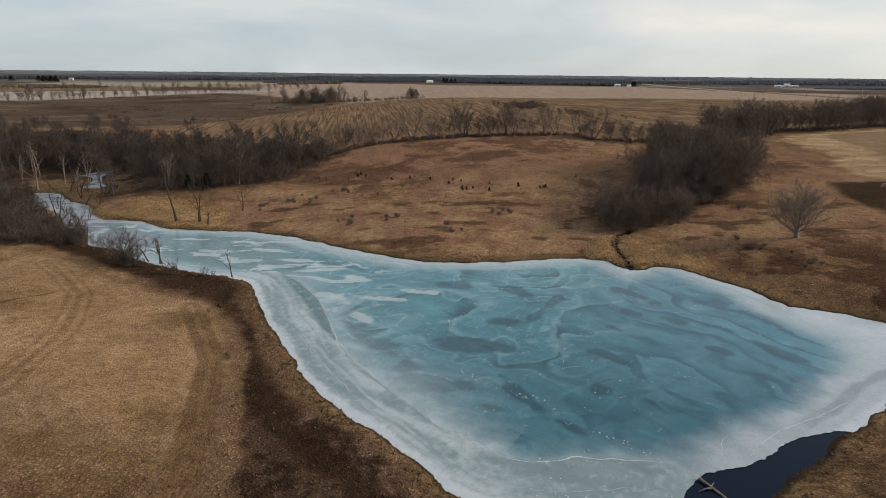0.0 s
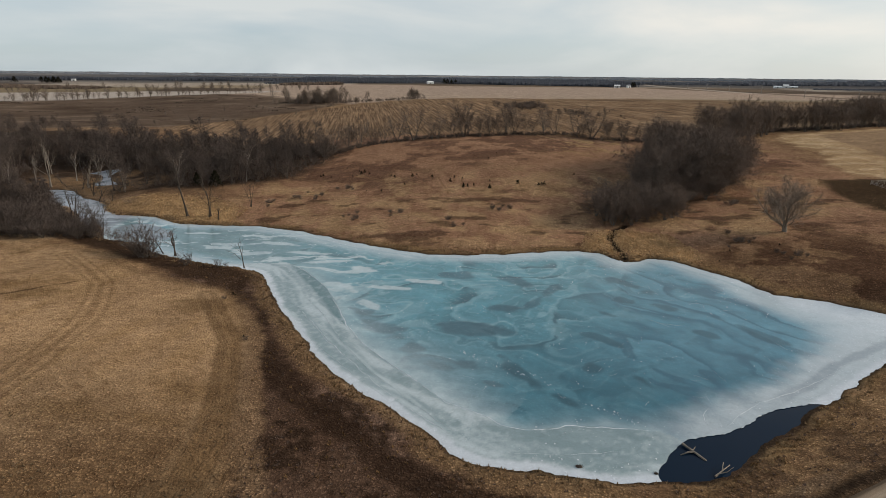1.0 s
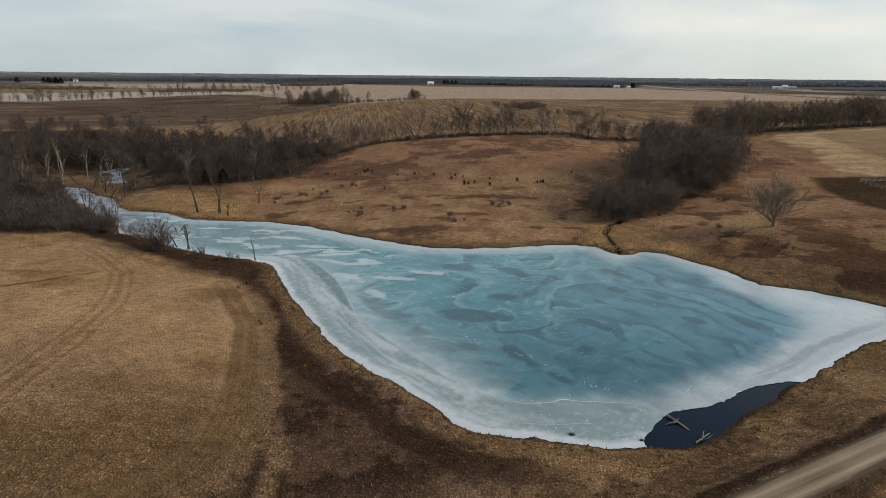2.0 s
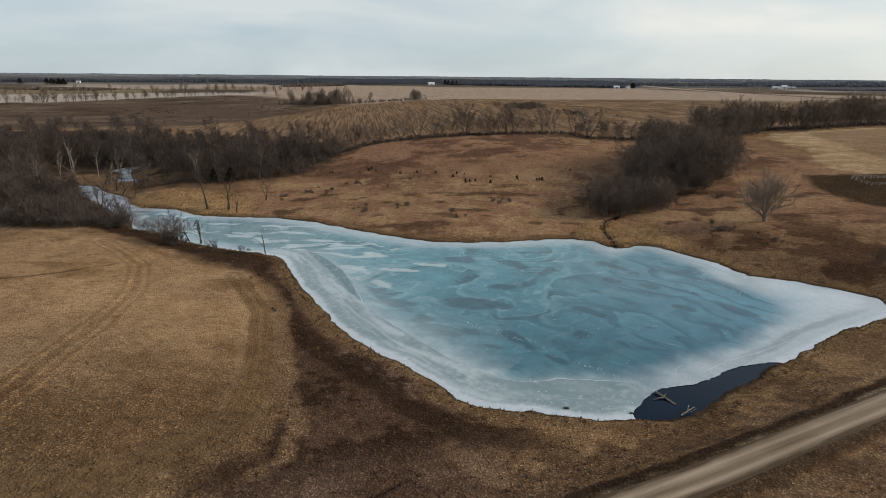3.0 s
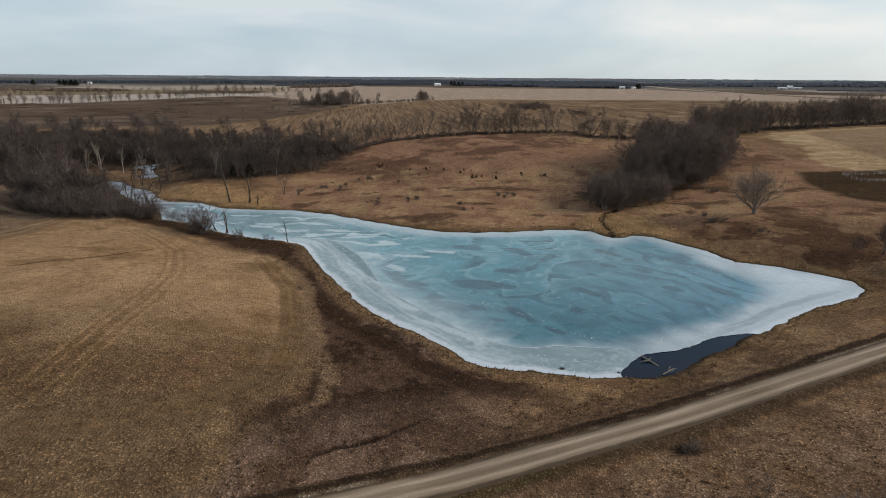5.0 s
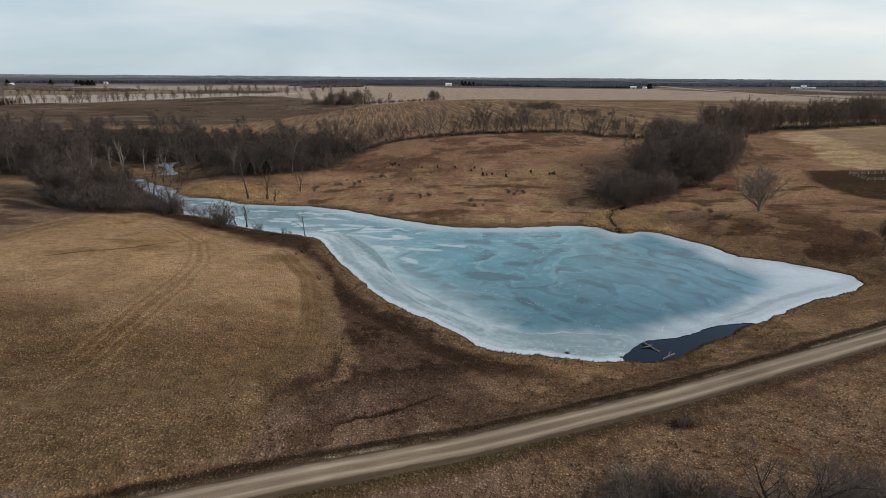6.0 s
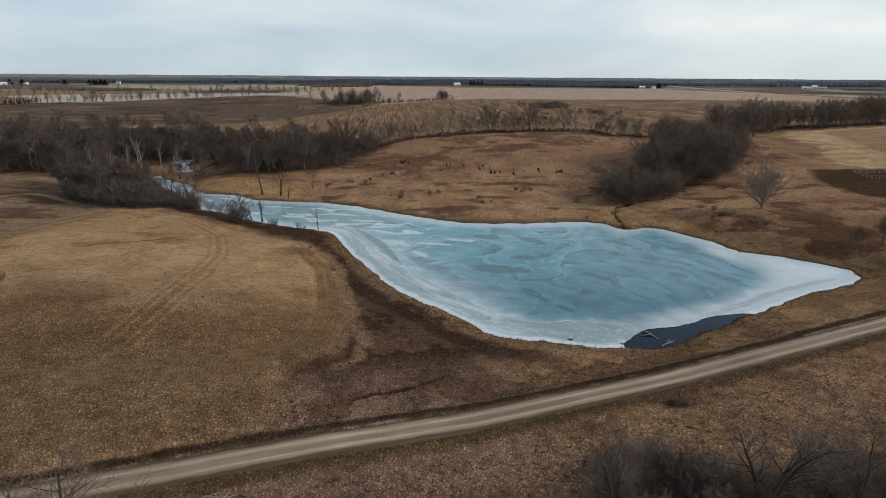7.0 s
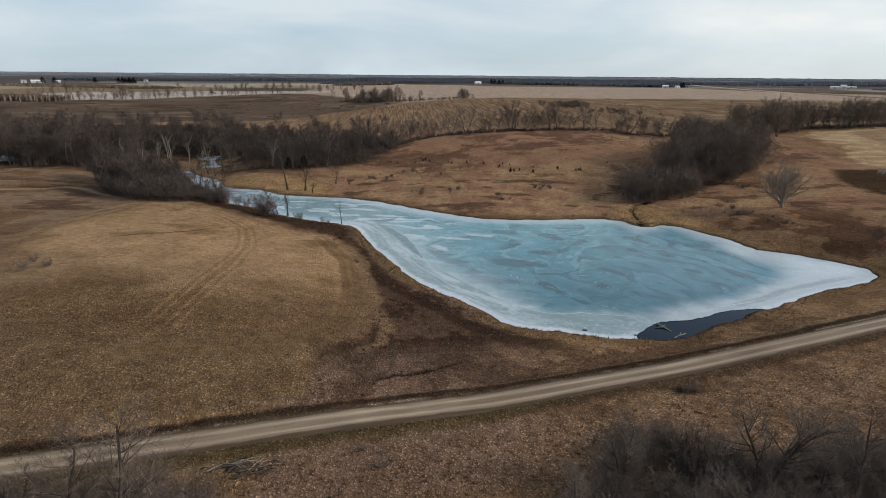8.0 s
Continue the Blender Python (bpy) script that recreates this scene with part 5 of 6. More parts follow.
# ---- foreground trees and brush south of the road ----
front_protos = [make_tree(120 + i, "tree", "bare dark tree south of the gravel road", "tree", "trees south of the road", M_SNAG, M_FRONT_TWIG, 0.015,
                          height=h, stems=s, lean=l, radius=r, kids=(13, 11, 10), ratio=(0.5, 0.5, 0.55), angle=(46, 42, 40), lift=0.3, start=0.25, wobble=0.18)
                for i, (h, s, l, r) in enumerate(((12, 2, 0.3, 0.24), (11, 1, 0.15, 0.22), (14, 3, 0.32, 0.40)))]
for kind, x, y, k, turn in ((1, -46.5, -15, 1.45, 0), (1, -39.5, -15, 1.25, 80), (0, -34.5, -14.5, 1.0, 200), (0, -30.8, -15.5, 0.95, 120), (2, 38.5, 5.5, 1.22, 30), (0, 18, 1.5, 1.12, 10),
                            (0, 44.5, 3, 0.92, 300), (1, 48.5, 2, 1.0, 45), (0, 27, -4, 0.8, 150), (2, 31, -9, 0.72, 250), (0, -52.5, -16, 0.75, 10), (1, 58, 4, 0.9, 190), (0, 12, -7, 0.8, 75),
                            (0, 42, -6, 0.85, 20), (0, -43, -18, 0.8, 60)):
    stand(front_protos[kind], USED, rng, x, y, k, turn=turn)
brush_protos = [make_tree(140 + i, "brush_bush", "leafless dark brush with dense thin stems", "shrub", "brush south of the road", M_BARK, M_FRONT_TWIG, 0.012,
                          height=h, stems=13, lean=0.7, radius=0.03, kids=(13, 11), ratio=(0.5, 0.5), angle=(36, 38), lift=0.3, start=0.08, tubes=1)
                for i, h in enumerate((3.4, 2.6))]
BRUSH_EAST = np.array(((4, -12), (14, 2), (19, 13), (26, 14), (33, 9), (46, 11), (60, 15), (76, 18), (84, 0), (60, -18), (8, -18)), float)
BRUSH_WEST = np.array(((-70, -26), (-64, -15), (-52, -11.5), (-40, -8), (-33, -8), (-30, -14), (-36, -24)), float)
for poly, count, gap, seed in ((BRUSH_EAST, 150, 2.1, 31), (BRUSH_WEST, 60, 2.2, 32)):
    for n, (x, y) in enumerate(inside_points(poly, count, gap, seed)):
        stand(brush_protos[n % 2], USED, rng, x, y, 1.0 + 0.5 * rng.rand())
for poly, count, seed in ((BRUSH_EAST, 620, 51), (BRUSH_WEST, 220, 52)):
    undergrowth(seed, inside_points(poly, count, 0.9, seed), 2.6, M_FRONT_TWIG, "thin grey-brown stems crowding the brush south of the road", 0.012, 110)
# small single shrubs on the grass
for x, y, k in ((-39, 93, 0.35), (-52, 115.5, 0.4), (103, 176, 0.5), (123, 214, 0.9), (30, 210, 0.6), (36.5, 28.6, 0.55), (35, 27.6, 0.4), (-17.5, 4, 0.45), (-14, 1, 0.6), (-112, 56, 0.8), (-109, 60, 0.6), (-116, 64, 0.7), (-80, 182, 0.3)):
    stand(brush_protos[rng.randint(2)], USED, rng, x, y, k)


# brown brush in patches on the hillside
for cx, cy in ((-62, 231), (-56, 236), (-35, 198), (-72, 226), (8, 189), (26, 209), (123, 217), (-45, 246), (-17, 204), (110, 150), (103, 164)):
    for n in range(5):
        stand(brush_protos[n % 2], USED, rng, cx + rng.normal(0, 2.6), cy + rng.normal(0, 3.2), 0.35 + 0.3 * rng.rand())


# ---- small cedars on the rise, larger ones by the woods ----
def cedar(seed, height, label, group):
    r = np.random.RandomState(seed)
    tree = tagged(new("cedar"), label, "cedar", group)
    pts = [np.array((0, 0, -0.15)), np.array((0.02, 0, height * 0.5)), np.array((0, 0.01, height * 0.96))]
    child("trunk", tube_mesh("trunk", [(pts, [0.045 * height, 0.03 * height, 0.004 * height], 0)], M_SNAG), tree)
    tris = []
    for _ in range(520):
        h = r.rand() ** 0.8
        reach = 0.46 * height * (1 - h) ** 0.75 * (0.45 + 0.75 * r.rand()) + 0.02
        a = r.rand() * 6.283
        c = np.array((math.cos(a) * reach, math.sin(a) * reach, height * (0.05 + 0.95 * h)))
        size = 0.085 * height
        d = r.normal(0, 1, (3, 3))
        tris.append(c + d / np.linalg.norm(d, axis=1)[:, None] * size * (0.6 + 0.6 * r.rand()))
    child("crown", triangles("crown", np.array(tris), M_NEEDLE), tree)
    return tree


cedars = [cedar(160 + i, h, "small dark cedar on the dry hillside", "young cedars on the hillside") for i, h in enumerate((1.15, 0.9))]
for x, y, k in ((-61, 273, 1.1), (-59.6, 273.5, 1), (-55, 270, 0.9), (-42, 281, 1.1), (-40, 275, 1.5), (-39, 279, 1.2), (-42, 272, 0.8), (-44.5, 272, 1), (-36, 275, 0.9), (-24, 269, 1), (-22, 265.5, 1.1),
                (-13, 266, 1.3), (-11, 270, 0.9), (-3, 264, 1.2), (-16, 251, 1.0), (6, 254, 1.3), (8, 261, 1.0), (12, 259, 1.2), (17, 246.5, 1.1), (24, 241, 1.5), (25, 252.5, 1.0), (38, 250.5, 1.1), (38, 247, 1.4),
                (47.5, 245, 1.5), (50, 245, 1.6), (49, 246, 1.3), (34, 316, 0.9), (56, 297, 0.9), (68, 263, 0.8), (-26, 239, 0.8), (12, 243, 1.7), (14, 244, 1.2), (-33, 240, 0.7), (-50, 290, 0.8), (88, 150, 0.6), (95, 158, 0.6),
                (112, 160, 0.6), (98, 171, 0.5), (28, 300, 0.8), (-51.5, 120, 0.75), (-50.8, 119.4, 0.5), (-40, 94.5, 0.6), (-2, 300, 0.7), (43, 330, 0.9), (70, 330, 0.8)):
    stand(cedars[rng.randint(2)], USED, rng, x, y, k)
tall_cedar = cedar(170, 9.5, "tall dark cedar among bare trees", "cedars by the woods")
for x, y, k in ((-106, 249, 0.8), (-116, 252, 0.72), (-110, 258, 0.7)):
    stand(tall_cedar, USED, rng, x, y, k)

# a small tree and a bush at the foot of the eastern slope
stand(wood_protos[1], USED, rng, 132, 119.5, 0.8)
stand(shrub_protos[0], USED, rng, 128, 124, 1.2)
stand(shrub_protos[1], USED, rng, 150, 138, 0.9)


# ---- grasses ----
def tufts(count, seed, box, test, height, mat, name, label, blades=6, width=0.085):
    """Clumps of bent blades, where the test (0 to 1) lets them grow."""
    r = np.random.RandomState(seed)
    x, y = r.uniform(box[0], box[1], count), r.uniform(box[2], box[3], count)
    ok = r.rand(count) < test(x, y)
    x, y = x[ok], y[ok]
    z = ground_z(x, y)
    n = len(x)
    size = height * (0.55 + 0.9 * r.rand(n))
    out = []
    for _ in range(blades):
        a, lean = r.rand(n) * 6.283, 0.15 + 0.85 * r.rand(n)
        foot = np.stack([x + r.normal(0, 0.22, n) * size, y + r.normal(0, 0.22, n) * size, z - 0.06], 1)
        tip = foot + np.stack([np.cos(a) * lean * size, np.sin(a) * lean * size, size * (1 - 0.45 * lean) + 0.06], 1)
        side = np.stack([-np.sin(a), np.cos(a), np.zeros(n)], 1) * (width * size / height * (0.6 + 0.8 * r.rand(n)))[:, None]
        out.append(np.stack([foot - side, foot + side, tip], 1))
    return tagged(new(name, triangles(name, np.concatenate(out), mat)), label, "grass", kind="stuff")


def dry_land(x, y):
    return (shore_distance(x, y) > 0.3) * (line_distance(x, y, ROAD)[0] > 4.2)


def south_side(x, y):
    return smooth(-5, -9, y - 0.43 * x - 18) * dry_land(x, y)


def brush_side(x, y):
    m = region(x, y, MEADOW)
    return (m > 0.5) * smooth(-95, -60, x) * ((y > 60) | (x > -31)) * (y < 165) * (y - 0.43 * x - 18 > 4) * (x < 75) * dry_land(x, y) * (0.35 + 0.65 * smooth(-0.3, 0.3, fbm(x / 8, y / 8)))


def fringe(x, y):
    return smooth(5, 1, shore_distance(x, y)) * dry_land(x, y)


tufts(9000, 1, (-75, 100, -16, 60), south_side, 0.34, M_RUST_GRASS, "dry_grass", "dry tan grass south of the road")
tufts(2500, 2, (-75, 100, -16, 60), south_side, 0.3, M_RUST_GRASS, "brown_weeds", "brown dead weeds south of the road")
tufts(9000, 11, (-140, -26, 4, 86), lambda x, y: smooth(66, 30, y - 0.2 * (x + 60) + 8 * fbm(x / 14, y / 14)) * dry_land(x, y) * (0.35 + 0.65 * smooth(-0.3, 0.3, fbm(x / 5, y / 3))), 0.26, M_TUSSOCK, "tussock_grass", "coarse tan tussocks of grass beside the road")
tufts(15000, 3, (-95, 75, -5, 165), brush_side, 0.3, M_BROWN_GRASS, "brush_grass", "dark brown brush between the meadow and the pond")
tufts(7000, 4, (-95, 75, -5, 165), brush_side, 0.38, M_GRASS, "rough_grass", "tan rough grass beside the pond")
tufts(70000, 5, (-150, 125, 48, 225), fringe, 0.42, M_SHORE_GRASS, "shore_grass", "dry grass fringing the frozen pond")
tufts(22000, 6, (-110, 200, 100, 330), lambda x, y: (y > 150 - 0.6 * (x - 70) * (x > 70)) * dry_land(x, y) * smooth(-0.5, 0.4, fbm(x / 8, y / 8)), 0.24, M_RUST_GRASS, "hill_grass",
      "rust-brown grass on the hillside")
tufts(20000, 7, (-110, 200, 100, 300), lambda x, y: (y > 150 - 0.6 * (x - 70) * (x > 70)) * dry_land(x, y) * smooth(0.2, -0.4, fbm(x / 8, y / 8)), 0.24, M_GRASS, "hill_grass",
      "tan grass on the hillside")
tufts(9000, 8, (-150, -70, 185, 240), lambda x, y: 1.0 * (region(x, y, POINT_GRASS) < 3), 0.55, M_POINT_GRASS, "golden_grass", "golden dry grass on the point by the creek")
tufts(5000, 9, (45, 90, 145, 190), lambda x, y: (region(x, y, INLET_GRASS) < 2) * dry_land(x, y), 0.6, M_POINT_GRASS, "golden_grass", "golden dry grass by the inlet")
tufts(42000, 10, (-150, -18, 30, 160), lambda x, y: 1.0 * (region(x, y, MEADOW) < 0), 0.16, M_GOLD_GRASS, "mown_grass", "short mown ochre grass of the meadow", 3, 0.05)


# ---- far woods ----
def far_woods(seed, count, place, height, name, label, mat=M_HAZED_WOOD, wide=1.0):
    """Jagged clumps of bare crowns."""
    r = np.random.RandomState(seed)
    x, y = place(r, count)
    z = ground_z(x, y, False)
    tris = []
    rise = 0.75 + 0.35 * fbm(x / 170 + seed, y / 170, 3)
    outline = ((-0.45, 0.05), (-1.0, 0.5), (-0.55, 0.88), (0.15, 1.0), (0.8, 0.72), (0.5, 0.05))
    for _ in range(20):
        h = height * (0.72 + 0.36 * r.rand(len(x))) * rise
        a, w = r.rand(len(x)) * 3.14, wide * (1.6 + 2.8 * r.rand(len(x)))
        p = np.stack([x + r.normal(0, 9 * wide, len(x)), y + r.normal(0, 9 * wide, len(x)), z - wide], 1)
        rim = [p + np.stack([np.cos(a) * w * k, np.sin(a) * w * k, h * (v + 0.12 * r.randn(len(x)) * (v > 0.1))], 1) for k, v in outline]
        tris += [np.stack([rim[0], rim[k], rim[k + 1]], 1) for k in range(1, 5)]
    return tagged(new(name, triangles(name, np.concatenate(tris), mat)), label, "woods", kind="stuff")


def band(x0, y0, x1, y1, deep):
    def place(r, count):
        k = r.rand(count)
        return x0 + (x1 - x0) * k + r.normal(0, 8, count), y0 + (y1 - y0) * k + deep * (r.rand(count) - 0.5)
    return place


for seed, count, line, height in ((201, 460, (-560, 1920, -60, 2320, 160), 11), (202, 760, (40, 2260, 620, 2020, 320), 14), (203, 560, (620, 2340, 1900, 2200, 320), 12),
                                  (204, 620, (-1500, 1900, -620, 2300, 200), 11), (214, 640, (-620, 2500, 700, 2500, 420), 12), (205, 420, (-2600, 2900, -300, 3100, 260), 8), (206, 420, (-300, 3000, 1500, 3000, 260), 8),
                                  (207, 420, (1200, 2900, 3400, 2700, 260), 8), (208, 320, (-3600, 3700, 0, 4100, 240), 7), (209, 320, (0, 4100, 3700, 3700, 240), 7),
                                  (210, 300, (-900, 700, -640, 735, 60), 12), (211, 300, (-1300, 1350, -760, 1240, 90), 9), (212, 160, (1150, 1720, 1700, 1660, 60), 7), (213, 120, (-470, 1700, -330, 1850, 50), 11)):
    wood = M_HAZED_RIDGE if seed in (205, 206, 207, 208, 209) else M_HEDGE if seed in (210, 211, 213) else M_HAZED_WOOD
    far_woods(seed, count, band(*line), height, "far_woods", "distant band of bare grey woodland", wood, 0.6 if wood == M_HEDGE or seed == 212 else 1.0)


def in_field(r, count):
    x, y = r.uniform(-760, -120, count * 4), r.uniform(470, 1020, count * 4)
    ok = (region(x, y, BROWN_FIELD) < 0) & (fbm(x / 70, y / 25) > 0.25)
    return x[ok][:count], y[ok][:count]


far_woods(220, 220, in_field, 1.3, "field_scrub", "low brown scrub in the far fields", M_SCRUB, 0.4)


# ---- far farmsteads and poles ----
def box_mesh(name, x0, x1, y0, y1, z0, z1, mat):
    bm = bmesh.new()
    bmesh.ops.create_cube(bm, size=1)
    for v in bm.verts:
        v.co = ((x0 + x1) / 2 + v.co.x * (x1 - x0), (y0 + y1) / 2 + v.co.y * (y1 - y0), (z0 + z1) / 2 + v.co.z * (z1 - z0))
    me = bpy.data.meshes.new(name)
    bm.to_mesh(me)
    bm.free()
    me.materials.append(mat)
    return me


def farm_building(name, label, category, x, y, length, depth, wall, ridge, turn, roof_mat=M_ROOF):
    b = tagged(new(name), label, category, "far farmsteads")
    hl, hd = length / 2, depth / 2
    v = [(-hl, -hd, -1), (hl, -hd, -1), (hl, hd, -1), (-hl, hd, -1), (-hl, -hd, wall), (hl, -hd, wall), (hl, hd, wall), (-hl, hd, wall), (-hl, 0, ridge), (hl, 0, ridge)]
    child("wall", mesh_from("wall", v, [(0, 1, 5, 4), (1, 2, 6, 9, 5), (2, 3, 7, 6), (3, 0, 4, 8, 7)], M_WHITE_WALL), b)
    e, t = 0.5, 0.25
    slope = (ridge - wall) / hd
    lo = wall - e * slope
    v = [(-hl - e, -hd - e, lo + 0.05), (hl + e, -hd - e, lo + 0.05), (hl + e, 0, ridge + 0.05), (-hl - e, 0, ridge + 0.05), (-hl - e, hd + e, lo + 0.05), (hl + e, hd + e, lo + 0.05)]
    v += [(p[0], p[1], p[2] + t) for p in v]
    child("roof", mesh_from("roof", v, [(0, 3, 2, 1), (3, 4, 5, 2), (6, 7, 8, 9), (9, 8, 11, 10), (0, 1, 7, 6), (4, 10, 11, 5), (0, 6, 9, 3), (3, 9, 10, 4), (1, 2, 8, 7), (2, 5, 11, 8)], roof_mat), b)
    child("door", box_mesh("door", -2, 2, -hd - 0.12, -hd + 0.05, 0, min(wall * 0.8, 3.5), M_DARK_TRIM), b)
    for wx in (-hl * 0.6, hl * 0.6):
        child("window", box_mesh("window", wx - 0.7, wx + 0.7, -hd - 0.1, -hd + 0.05, wall * 0.4, wall * 0.4 + 1.4, M_DARK_TRIM), b)
    b.matrix_basis = pose(x, y, spot(x, y) + 0.3, 0, 0, turn)
    return b


for name, label, category, x, y, l, d, w, r, turn, white in (
        ("barn", "white farm barn with a pale roof far across the fields", "barn", -42, 2060, 22, 14, 5.5, 9.5, 20, True), ("farmhouse", "white farmhouse by a far grove", "house", -140, 2300, 13, 9, 6, 9, 0, False),
        ("shed", "white farm shed far across the fields", "shed", -190, 2290, 10, 7, 4, 6, 10, False), ("barn", "white farm barn beside distant trees", "barn", 560, 1825, 18, 11, 5, 8, -10, True),
        ("farmhouse", "white farmhouse far across the fields", "house", 595, 1820, 12, 9, 6, 9, 30, False), ("barn", "long white farm barn on the eastern skyline", "barn", 1100, 1870, 24, 11, 4, 7, -25, True),
        ("barn", "white farm barn on the eastern skyline", "barn", 1135, 1885, 16, 12, 6, 11, -15, True), ("shed", "low white farm shed on the eastern skyline", "shed", 1185, 1930, 30, 9, 3, 4.5, -20, True),
        ("farmhouse", "white farmhouse on the western skyline", "house", -1390, 1560, 14, 10, 6, 9, 40, False), ("barn", "white farm barn on the western skyline", "barn", -1360, 1575, 30, 12, 5, 8, 35, True),
        ("shed", "pale farm shed on the western skyline", "shed", -1330, 1620, 16, 9, 4, 6, 35, True), ("farmhouse", "white farmhouse beside dark pines", "house", -1180, 1840, 12, 9, 6, 9, 20, False)):
    farm_building(name, label, category, x, y, l, d, w, r, turn, M_WHITE_WALL if white else M_ROOF)
pine_protos = [cedar(180, 13, "dark evergreen in a far farm grove", "far evergreens")]
for x, y in ((-1130, 1650), (-1118, 1655), (-1142, 1655), (-1105, 1652), (-1125, 1662), (-1150, 1648), (-1112, 1665), (-1230, 1650), (-1330, 1560), (-1300, 1570), (20, 2080), (35, 2090), (50, 2095), (8, 2100), (610, 1830), (618, 1836)):
    stand(pine_protos[0], USED, rng, x, y, 1.15)


def utility_pole():
    p = tagged(new("utility_pole"), "wooden utility pole along a far road", "pole", "far utility poles")
    child("post", tube_mesh("post", [([np.array((0, 0, -0.5)), np.array((0, 0, 6.0)), np.array((0, 0, 12.5))], [0.36, 0.31, 0.25], 0)], M_POLE), p)
    child("crossarm", box_mesh("crossarm", -1.3, 1.3, -0.09, 0.09, 11.6, 11.85, M_POLE), p)
    return p


pole = utility_pole()
for x, y in ((737, 880), (738, 999), (740, 1154), (743, 1320), (746, 1477), (748, 1610), (749, 1740)):
    stand(pole, USED, rng, x, y, 1.25)


# ---- ridges, cracks and flecks on the ice ----
def ridge(seed, line, width, height, label):
    r = np.random.RandomState(seed)
    line = np.array(line, float)
    seg = np.hypot(*np.diff(line, axis=0).T)
    at = np.concatenate([[0], np.cumsum(seg)])
    s = np.arange(0, at[-1], 0.5)
    x, y = np.interp(s, at, line[:, 0]), np.interp(s, at, line[:, 1])
    for _ in range(10):
        x[1:-1], y[1:-1] = (x[:-2] + 2 * x[1:-1] + x[2:]) / 4, (y[:-2] + 2 * y[1:-1] + y[2:]) / 4
    x, y = x + 0.35 * fbm(s / 3, s * 0 + seed, 3), y + 0.35 * fbm(s / 3, s * 0 + seed + 9, 3)
    tx, ty = np.gradient(x), np.gradient(y)
    k = np.hypot(tx, ty)
    w = width * (0.35 + 1.0 * r.rand(len(s))) * smooth(0, min(3, at[-1] / 2), s) * smooth(0, min(3, at[-1] / 2), at[-1] - s) + 0.01
    nx, ny = -ty / k * w, tx / k * w
    z = 0.012 * np.ones(len(s))
    v = np.concatenate([np.stack([x - nx, y - ny, z - 0.05], 1), np.stack([x, y, z + 0.3 * height * (0.5 + r.rand(len(s)))], 1), np.stack([x + nx, y + ny, z - 0.05], 1)])
    n = len(s)
    f = [(i, i + 1, n + i + 1, n + i) for i in range(n - 1)] + [(n + i, n + i + 1, 2 * n + i + 1, 2 * n + i) for i in range(n - 1)]
    return child("ice_ridge", mesh_from("ice_ridge", [tuple(map(float, p)) for p in v], f, M_FROST), pond, label)


ridge(1, [tuple(q) for q in ICE_RIDGE], 0.13, 0.06, "long pale pressure ridge")
ridge(2, ((-36, 118), (-29, 107), (-22, 96), (-14, 86)), 0.07, 0.04, "thin pale pressure ridge")
ridge(7, ((-44, 128), (-36, 112), (-27, 98), (-17, 85), (-8, 75)), 0.06, 0.04, "thin pale pressure ridge")
ridge(8, ((-33, 121), (-25, 108), (-20, 97), (-12, 84), (-2, 72), (7, 62.5)), 0.05, 0.04, "thin pale pressure ridge")
ridge(9, ((8, 60.5), (18, 59.5), (30, 60.5)), 0.06, 0.04, "thin pale pressure ridge")
ridge(10, ((49, 66.8), (54, 71), (62, 75.5), (72, 80), (84, 88)), 0.07, 0.04, "thin pale pressure ridge")
ridge(3, ((4.2, 117), (4.9, 112.4)), 0.16, 0.05, "white crack")
ridge(4, ((12, 117.5), (13, 115)), 0.12, 0.05, "white crack")
ridge(5, ((-32, 112), (-22, 96), (-13, 83), (-5, 73), (4, 64)), 0.10, 0.04, "thin pale crack")
ridge(6, ((46.5, 66.5), (47.5, 71), (50, 73)), 0.12, 0.05, "curved pale crack")


for n in range(64):
    r = np.random.RandomState(300 + n)
    for _ in range(40):
        cx, cy = r.uniform(-60, 95), r.uniform(58, 150)
        if region(np.array([cx]), np.array([cy]), POND)[0] < -7 and region(np.array([cx]), np.array([cy]), OPEN_WATER)[0] > 5:
            break
    a, half = r.rand() * 3.14, 0.6 + 2.6 * r.rand() ** 2
    dx, dy = math.cos(a) * half, math.sin(a) * half
    ridge(20 + n, ((cx - dx, cy - dy), (cx + 0.3 * r.randn(), cy + 0.3 * r.randn()), (cx + dx, cy + dy)), 0.05, 0.03, "thin white crack")


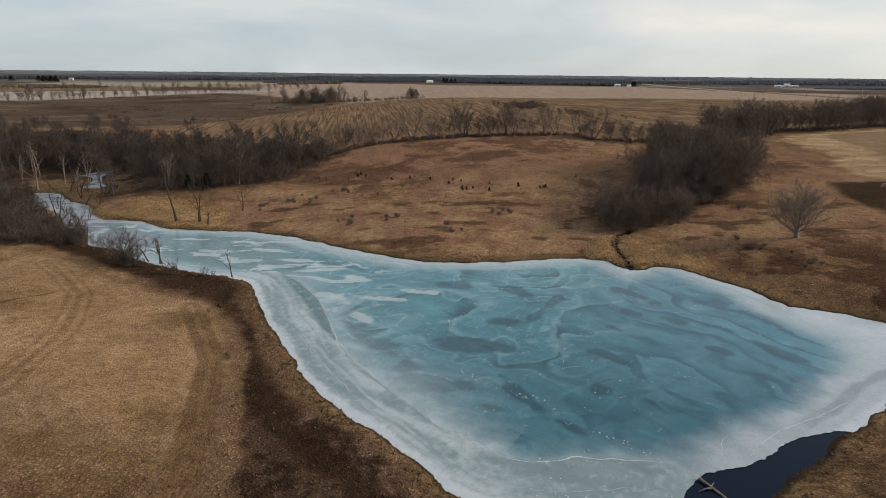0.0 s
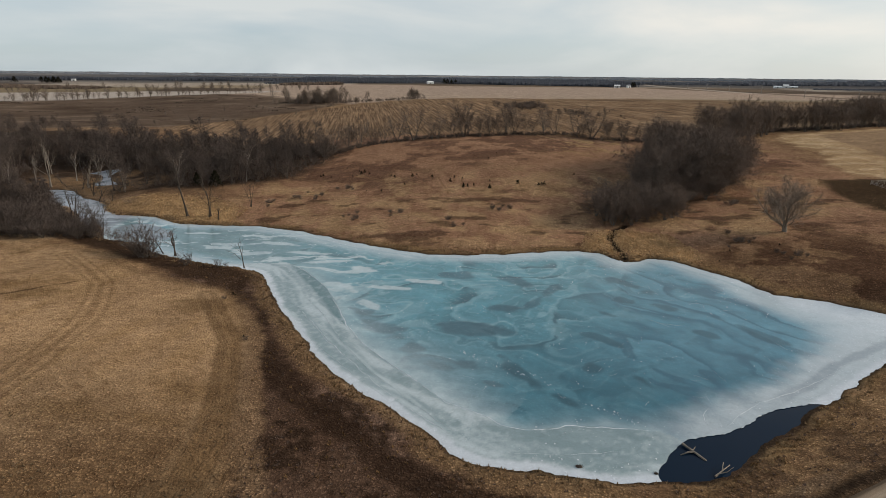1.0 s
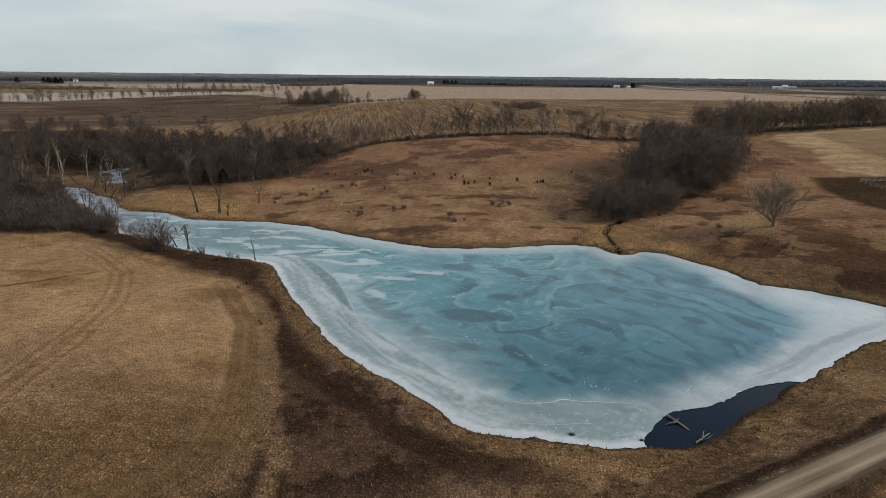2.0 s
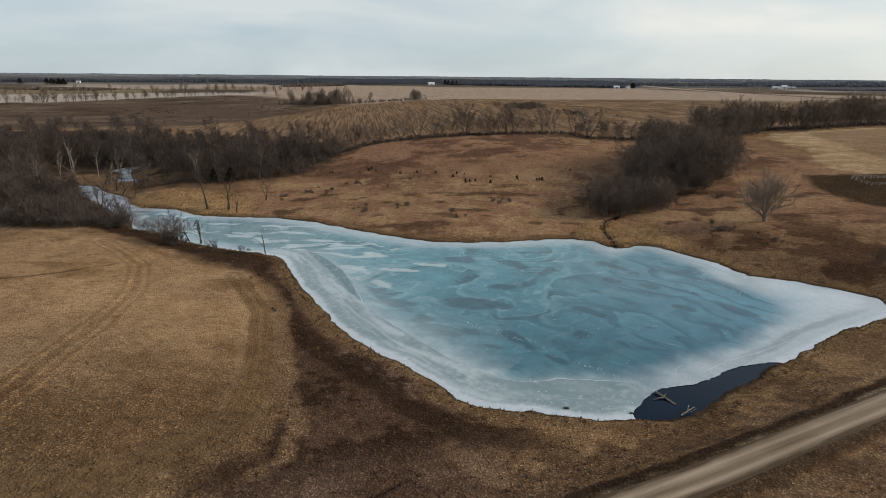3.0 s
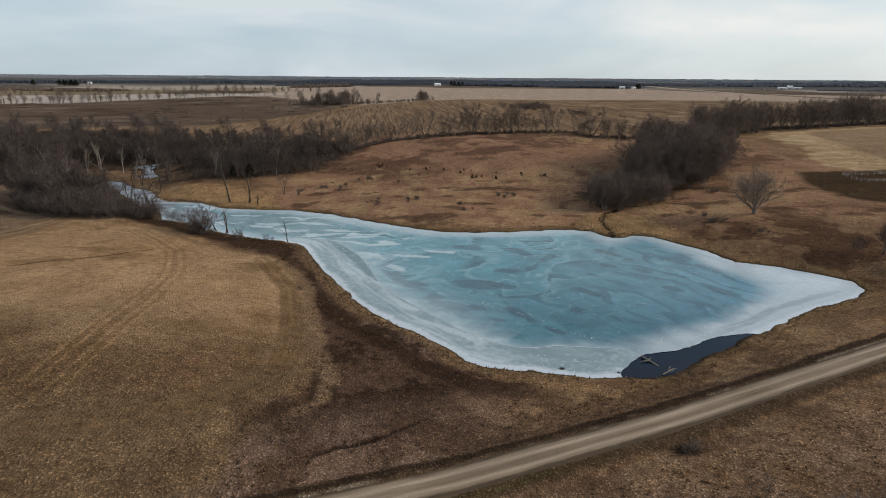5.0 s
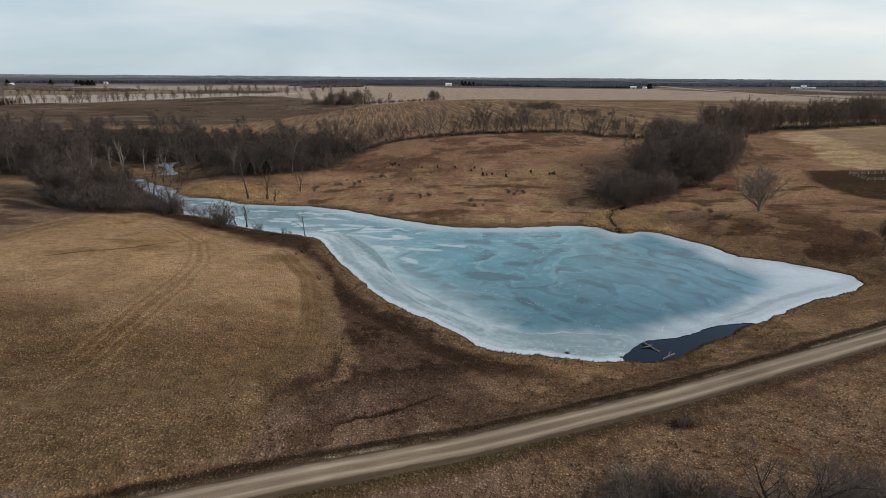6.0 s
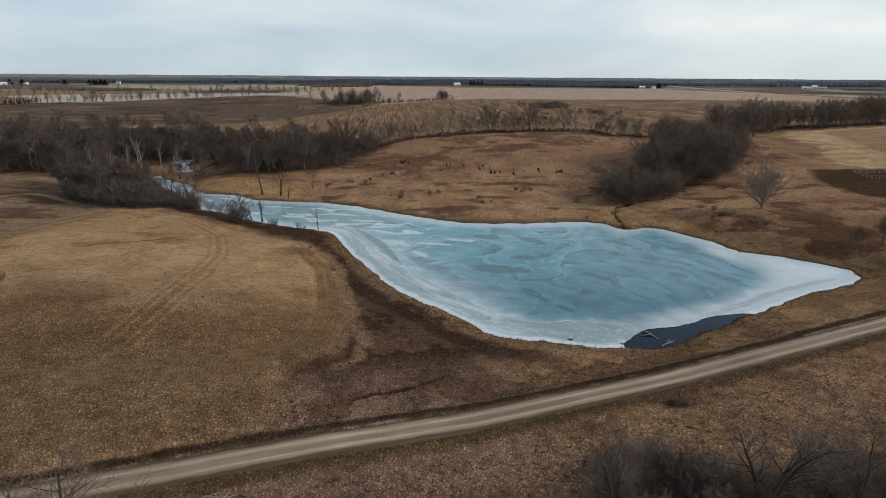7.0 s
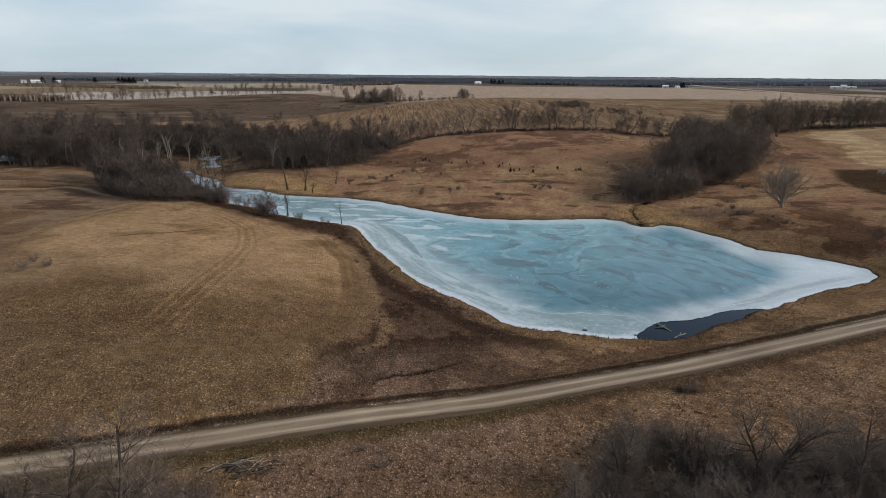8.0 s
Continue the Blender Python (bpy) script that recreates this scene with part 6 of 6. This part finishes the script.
def flecks():
    r = np.random.RandomState(77)
    x, y = r.uniform(-125, 115, 26000), r.uniform(54, 200, 26000)
    tx = np.interp(r.rand(90), (0, 0.3, 0.55, 1), (6.4, 14.2, 21.1, 35.2)) + r.normal(0, 0.4, 90)
    ty = np.interp(tx, (6.4, 14.2, 21.1, 23.8, 31.9, 35.2), (92.3, 85.3, 82.6, 75.8, 70.6, 67.2)) + r.normal(0, 0.5, 90)
    d = -region(x, y, POND)
    ok = (d > 0.5) & (region(x, y, OPEN_WATER) > 1) & (r.rand(len(x)) < 0.16 + 0.84 * smooth(5, 0.8, d) * smooth(130, 100, y) + 0.2 * smooth(90, 60, y)) & (fbm(x / 12, y / 12) > -0.1)
    x, y = np.concatenate([x[ok], tx]), np.concatenate([y[ok], ty])
    n = len(x)
    tris = []
    size = 0.06 + 0.16 * r.rand(n) ** 3
    for k in range(3):
        a = r.rand(n) * 6.283
        p = np.stack([x, y, np.full(n, 0.05)], 1)
        tris.append(np.stack([p + np.stack([np.cos(a + t) * size * g, np.sin(a + t) * size * g, np.full(n, z)], 1) for t, g, z in ((0, 1, -0.04), (2.2, 0.9, -0.04), (4.1, 0.8, 0.03))], 1))
    return tagged(new("snow_flecks", triangles("snow_flecks", np.concatenate(tris), M_FROST)), "white frost flecks scattered over the pond ice", "frost", kind="stuff")


flecks()


# ---- driftwood ----
def log_thing(name, label, category, parts):
    b = tagged(new(name), label, category)
    for n, (pts, r0, r1) in enumerate(parts):
        pts = [np.array(p, float) for p in pts]
        child("trunk" if n == 0 else "branch", tube_mesh("log", [(pts, list(np.linspace(r0, r1, len(pts))), 0)], M_PALE_BARK), b)
    return b


log_thing("driftwood_log", "pale forked driftwood log lying in open water", "log",
          [(((40.2, 62.3, 0.25), (41.3, 60.4, 0.12), (42.4, 58.6, -0.12)), 0.13, 0.2), (((41.3, 60.5, 0.1), (40.2, 60.3, 0.15), (39.0, 59.9, -0.05)), 0.14, 0.09), (((41.2, 60.8, 0.1), (41.9, 61.4, 0.35)), 0.07, 0.03)])
log_thing("fallen_branch", "bleached fallen branch on the pond bank", "branch",
          [(((42.0, 55.0, 0.1), (43.4, 55.8, 0.45), (45.2, 57.2, 0.35)), 0.12, 0.06), (((43.4, 55.8, 0.45), (43.9, 56.8, 0.6), (44.6, 57.9, 0.3)), 0.08, 0.04), (((42.6, 55.3, 0.3), (43.8, 55.2, 0.75), (45, 55.9, 1.0)), 0.06, 0.02)])


def reed_clump(x, y, size):
    r = np.random.RandomState(int(x * 10) % 97)
    b = tagged(new("reed_clump"), "dark clump of dead reeds frozen into the pond ice", "reeds")
    bm = bmesh.new()
    bmesh.ops.create_icosphere(bm, subdivisions=2, radius=1)
    for v in bm.verts:
        k = 1 + 0.45 * float(r.rand() - 0.5)
        v.co = (v.co.x * size * k, v.co.y * size * 0.7 * k, max(v.co.z, -0.2) * size * 0.35 * k)
    me = bpy.data.meshes.new("mound")
    bm.to_mesh(me)
    bm.free()
    me.materials.append(M_SNAG)
    child("mound", me, b)
    stems = []
    for _ in range(60):
        foot = np.array((r.normal(0, size * 0.5), r.normal(0, size * 0.4), 0.05))
        stems.append((foot, foot + np.array((r.normal(0, 0.35), r.normal(0, 0.35), 0.25 + 0.4 * r.rand())) * size, 0.02))
    child("reeds", twig_mesh("reeds", r, stems, M_TWIG, 0.025), b)
    b.matrix_basis = pose(x, y, 0.03)
    return b


for rx, ry, rs in ((22.6, 57.0, 0.5), (33.6, 55.6, 0.35), (-50, 137.5, 0.4)):
    reed_clump(rx, ry, rs)


def brush_pile():
    r = np.random.RandomState(5)
    b = tagged(new("brush_pile"), "grey pile of fallen branches in dead grass", "brush pile")
    for n in range(34):
        a = radians(20) + r.normal(0, 0.45)
        c = np.array((-31.2 + r.normal(0, 2.3), -2.6 + r.normal(0, 0.7)))
        half = 0.5 + 1.6 * r.rand()
        pts = []
        for k in (-1, 0, 1):
            p = c + np.array((math.cos(a), math.sin(a))) * half * k
            pts.append(np.array((p[0], p[1] + 0.15 * r.randn(), spot(*p) + 0.12 + 0.25 * r.rand() + (0.25 if k == 0 else 0))))
        child("branch", tube_mesh("branch", [(pts, [0.075, 0.06, 0.025], 0)], M_SNAG if n % 3 else M_PALE_BARK), b)
    return b


brush_pile()


# ---- livestock pen on the far dark ground ----
def pen():
    b = tagged(new("livestock_pen"), "grey metal rail pen on bare dark earth", "pen")
    c = ((203, 230), (204.5, 246), (232, 252), (230, 236))
    for n in range(4):
        (ax, ay), (bx, by) = c[n], c[(n + 1) % 4]
        count = max(2, int(math.hypot(bx - ax, by - ay) / 4))
        for k in range(count):
            x, y = ax + (bx - ax) * k / count, ay + (by - ay) * k / count
            z = spot(x, y)
            child("post", tube_mesh("post", [([np.array((x, y, z - 0.3)), np.array((x, y, z + 1.9))], [0.09, 0.08], 0)], M_POLE), b)
        for h in (0.6, 1.15, 1.75):
            pts = [np.array((ax + (bx - ax) * k / 4, ay + (by - ay) * k / 4, spot(ax + (bx - ax) * k / 4, ay + (by - ay) * k / 4) + h)) for k in range(5)]
            child("rail", tube_mesh("rail", [(pts, [0.07] * 5, 0)], M_POLE), b)
    return b


pen()
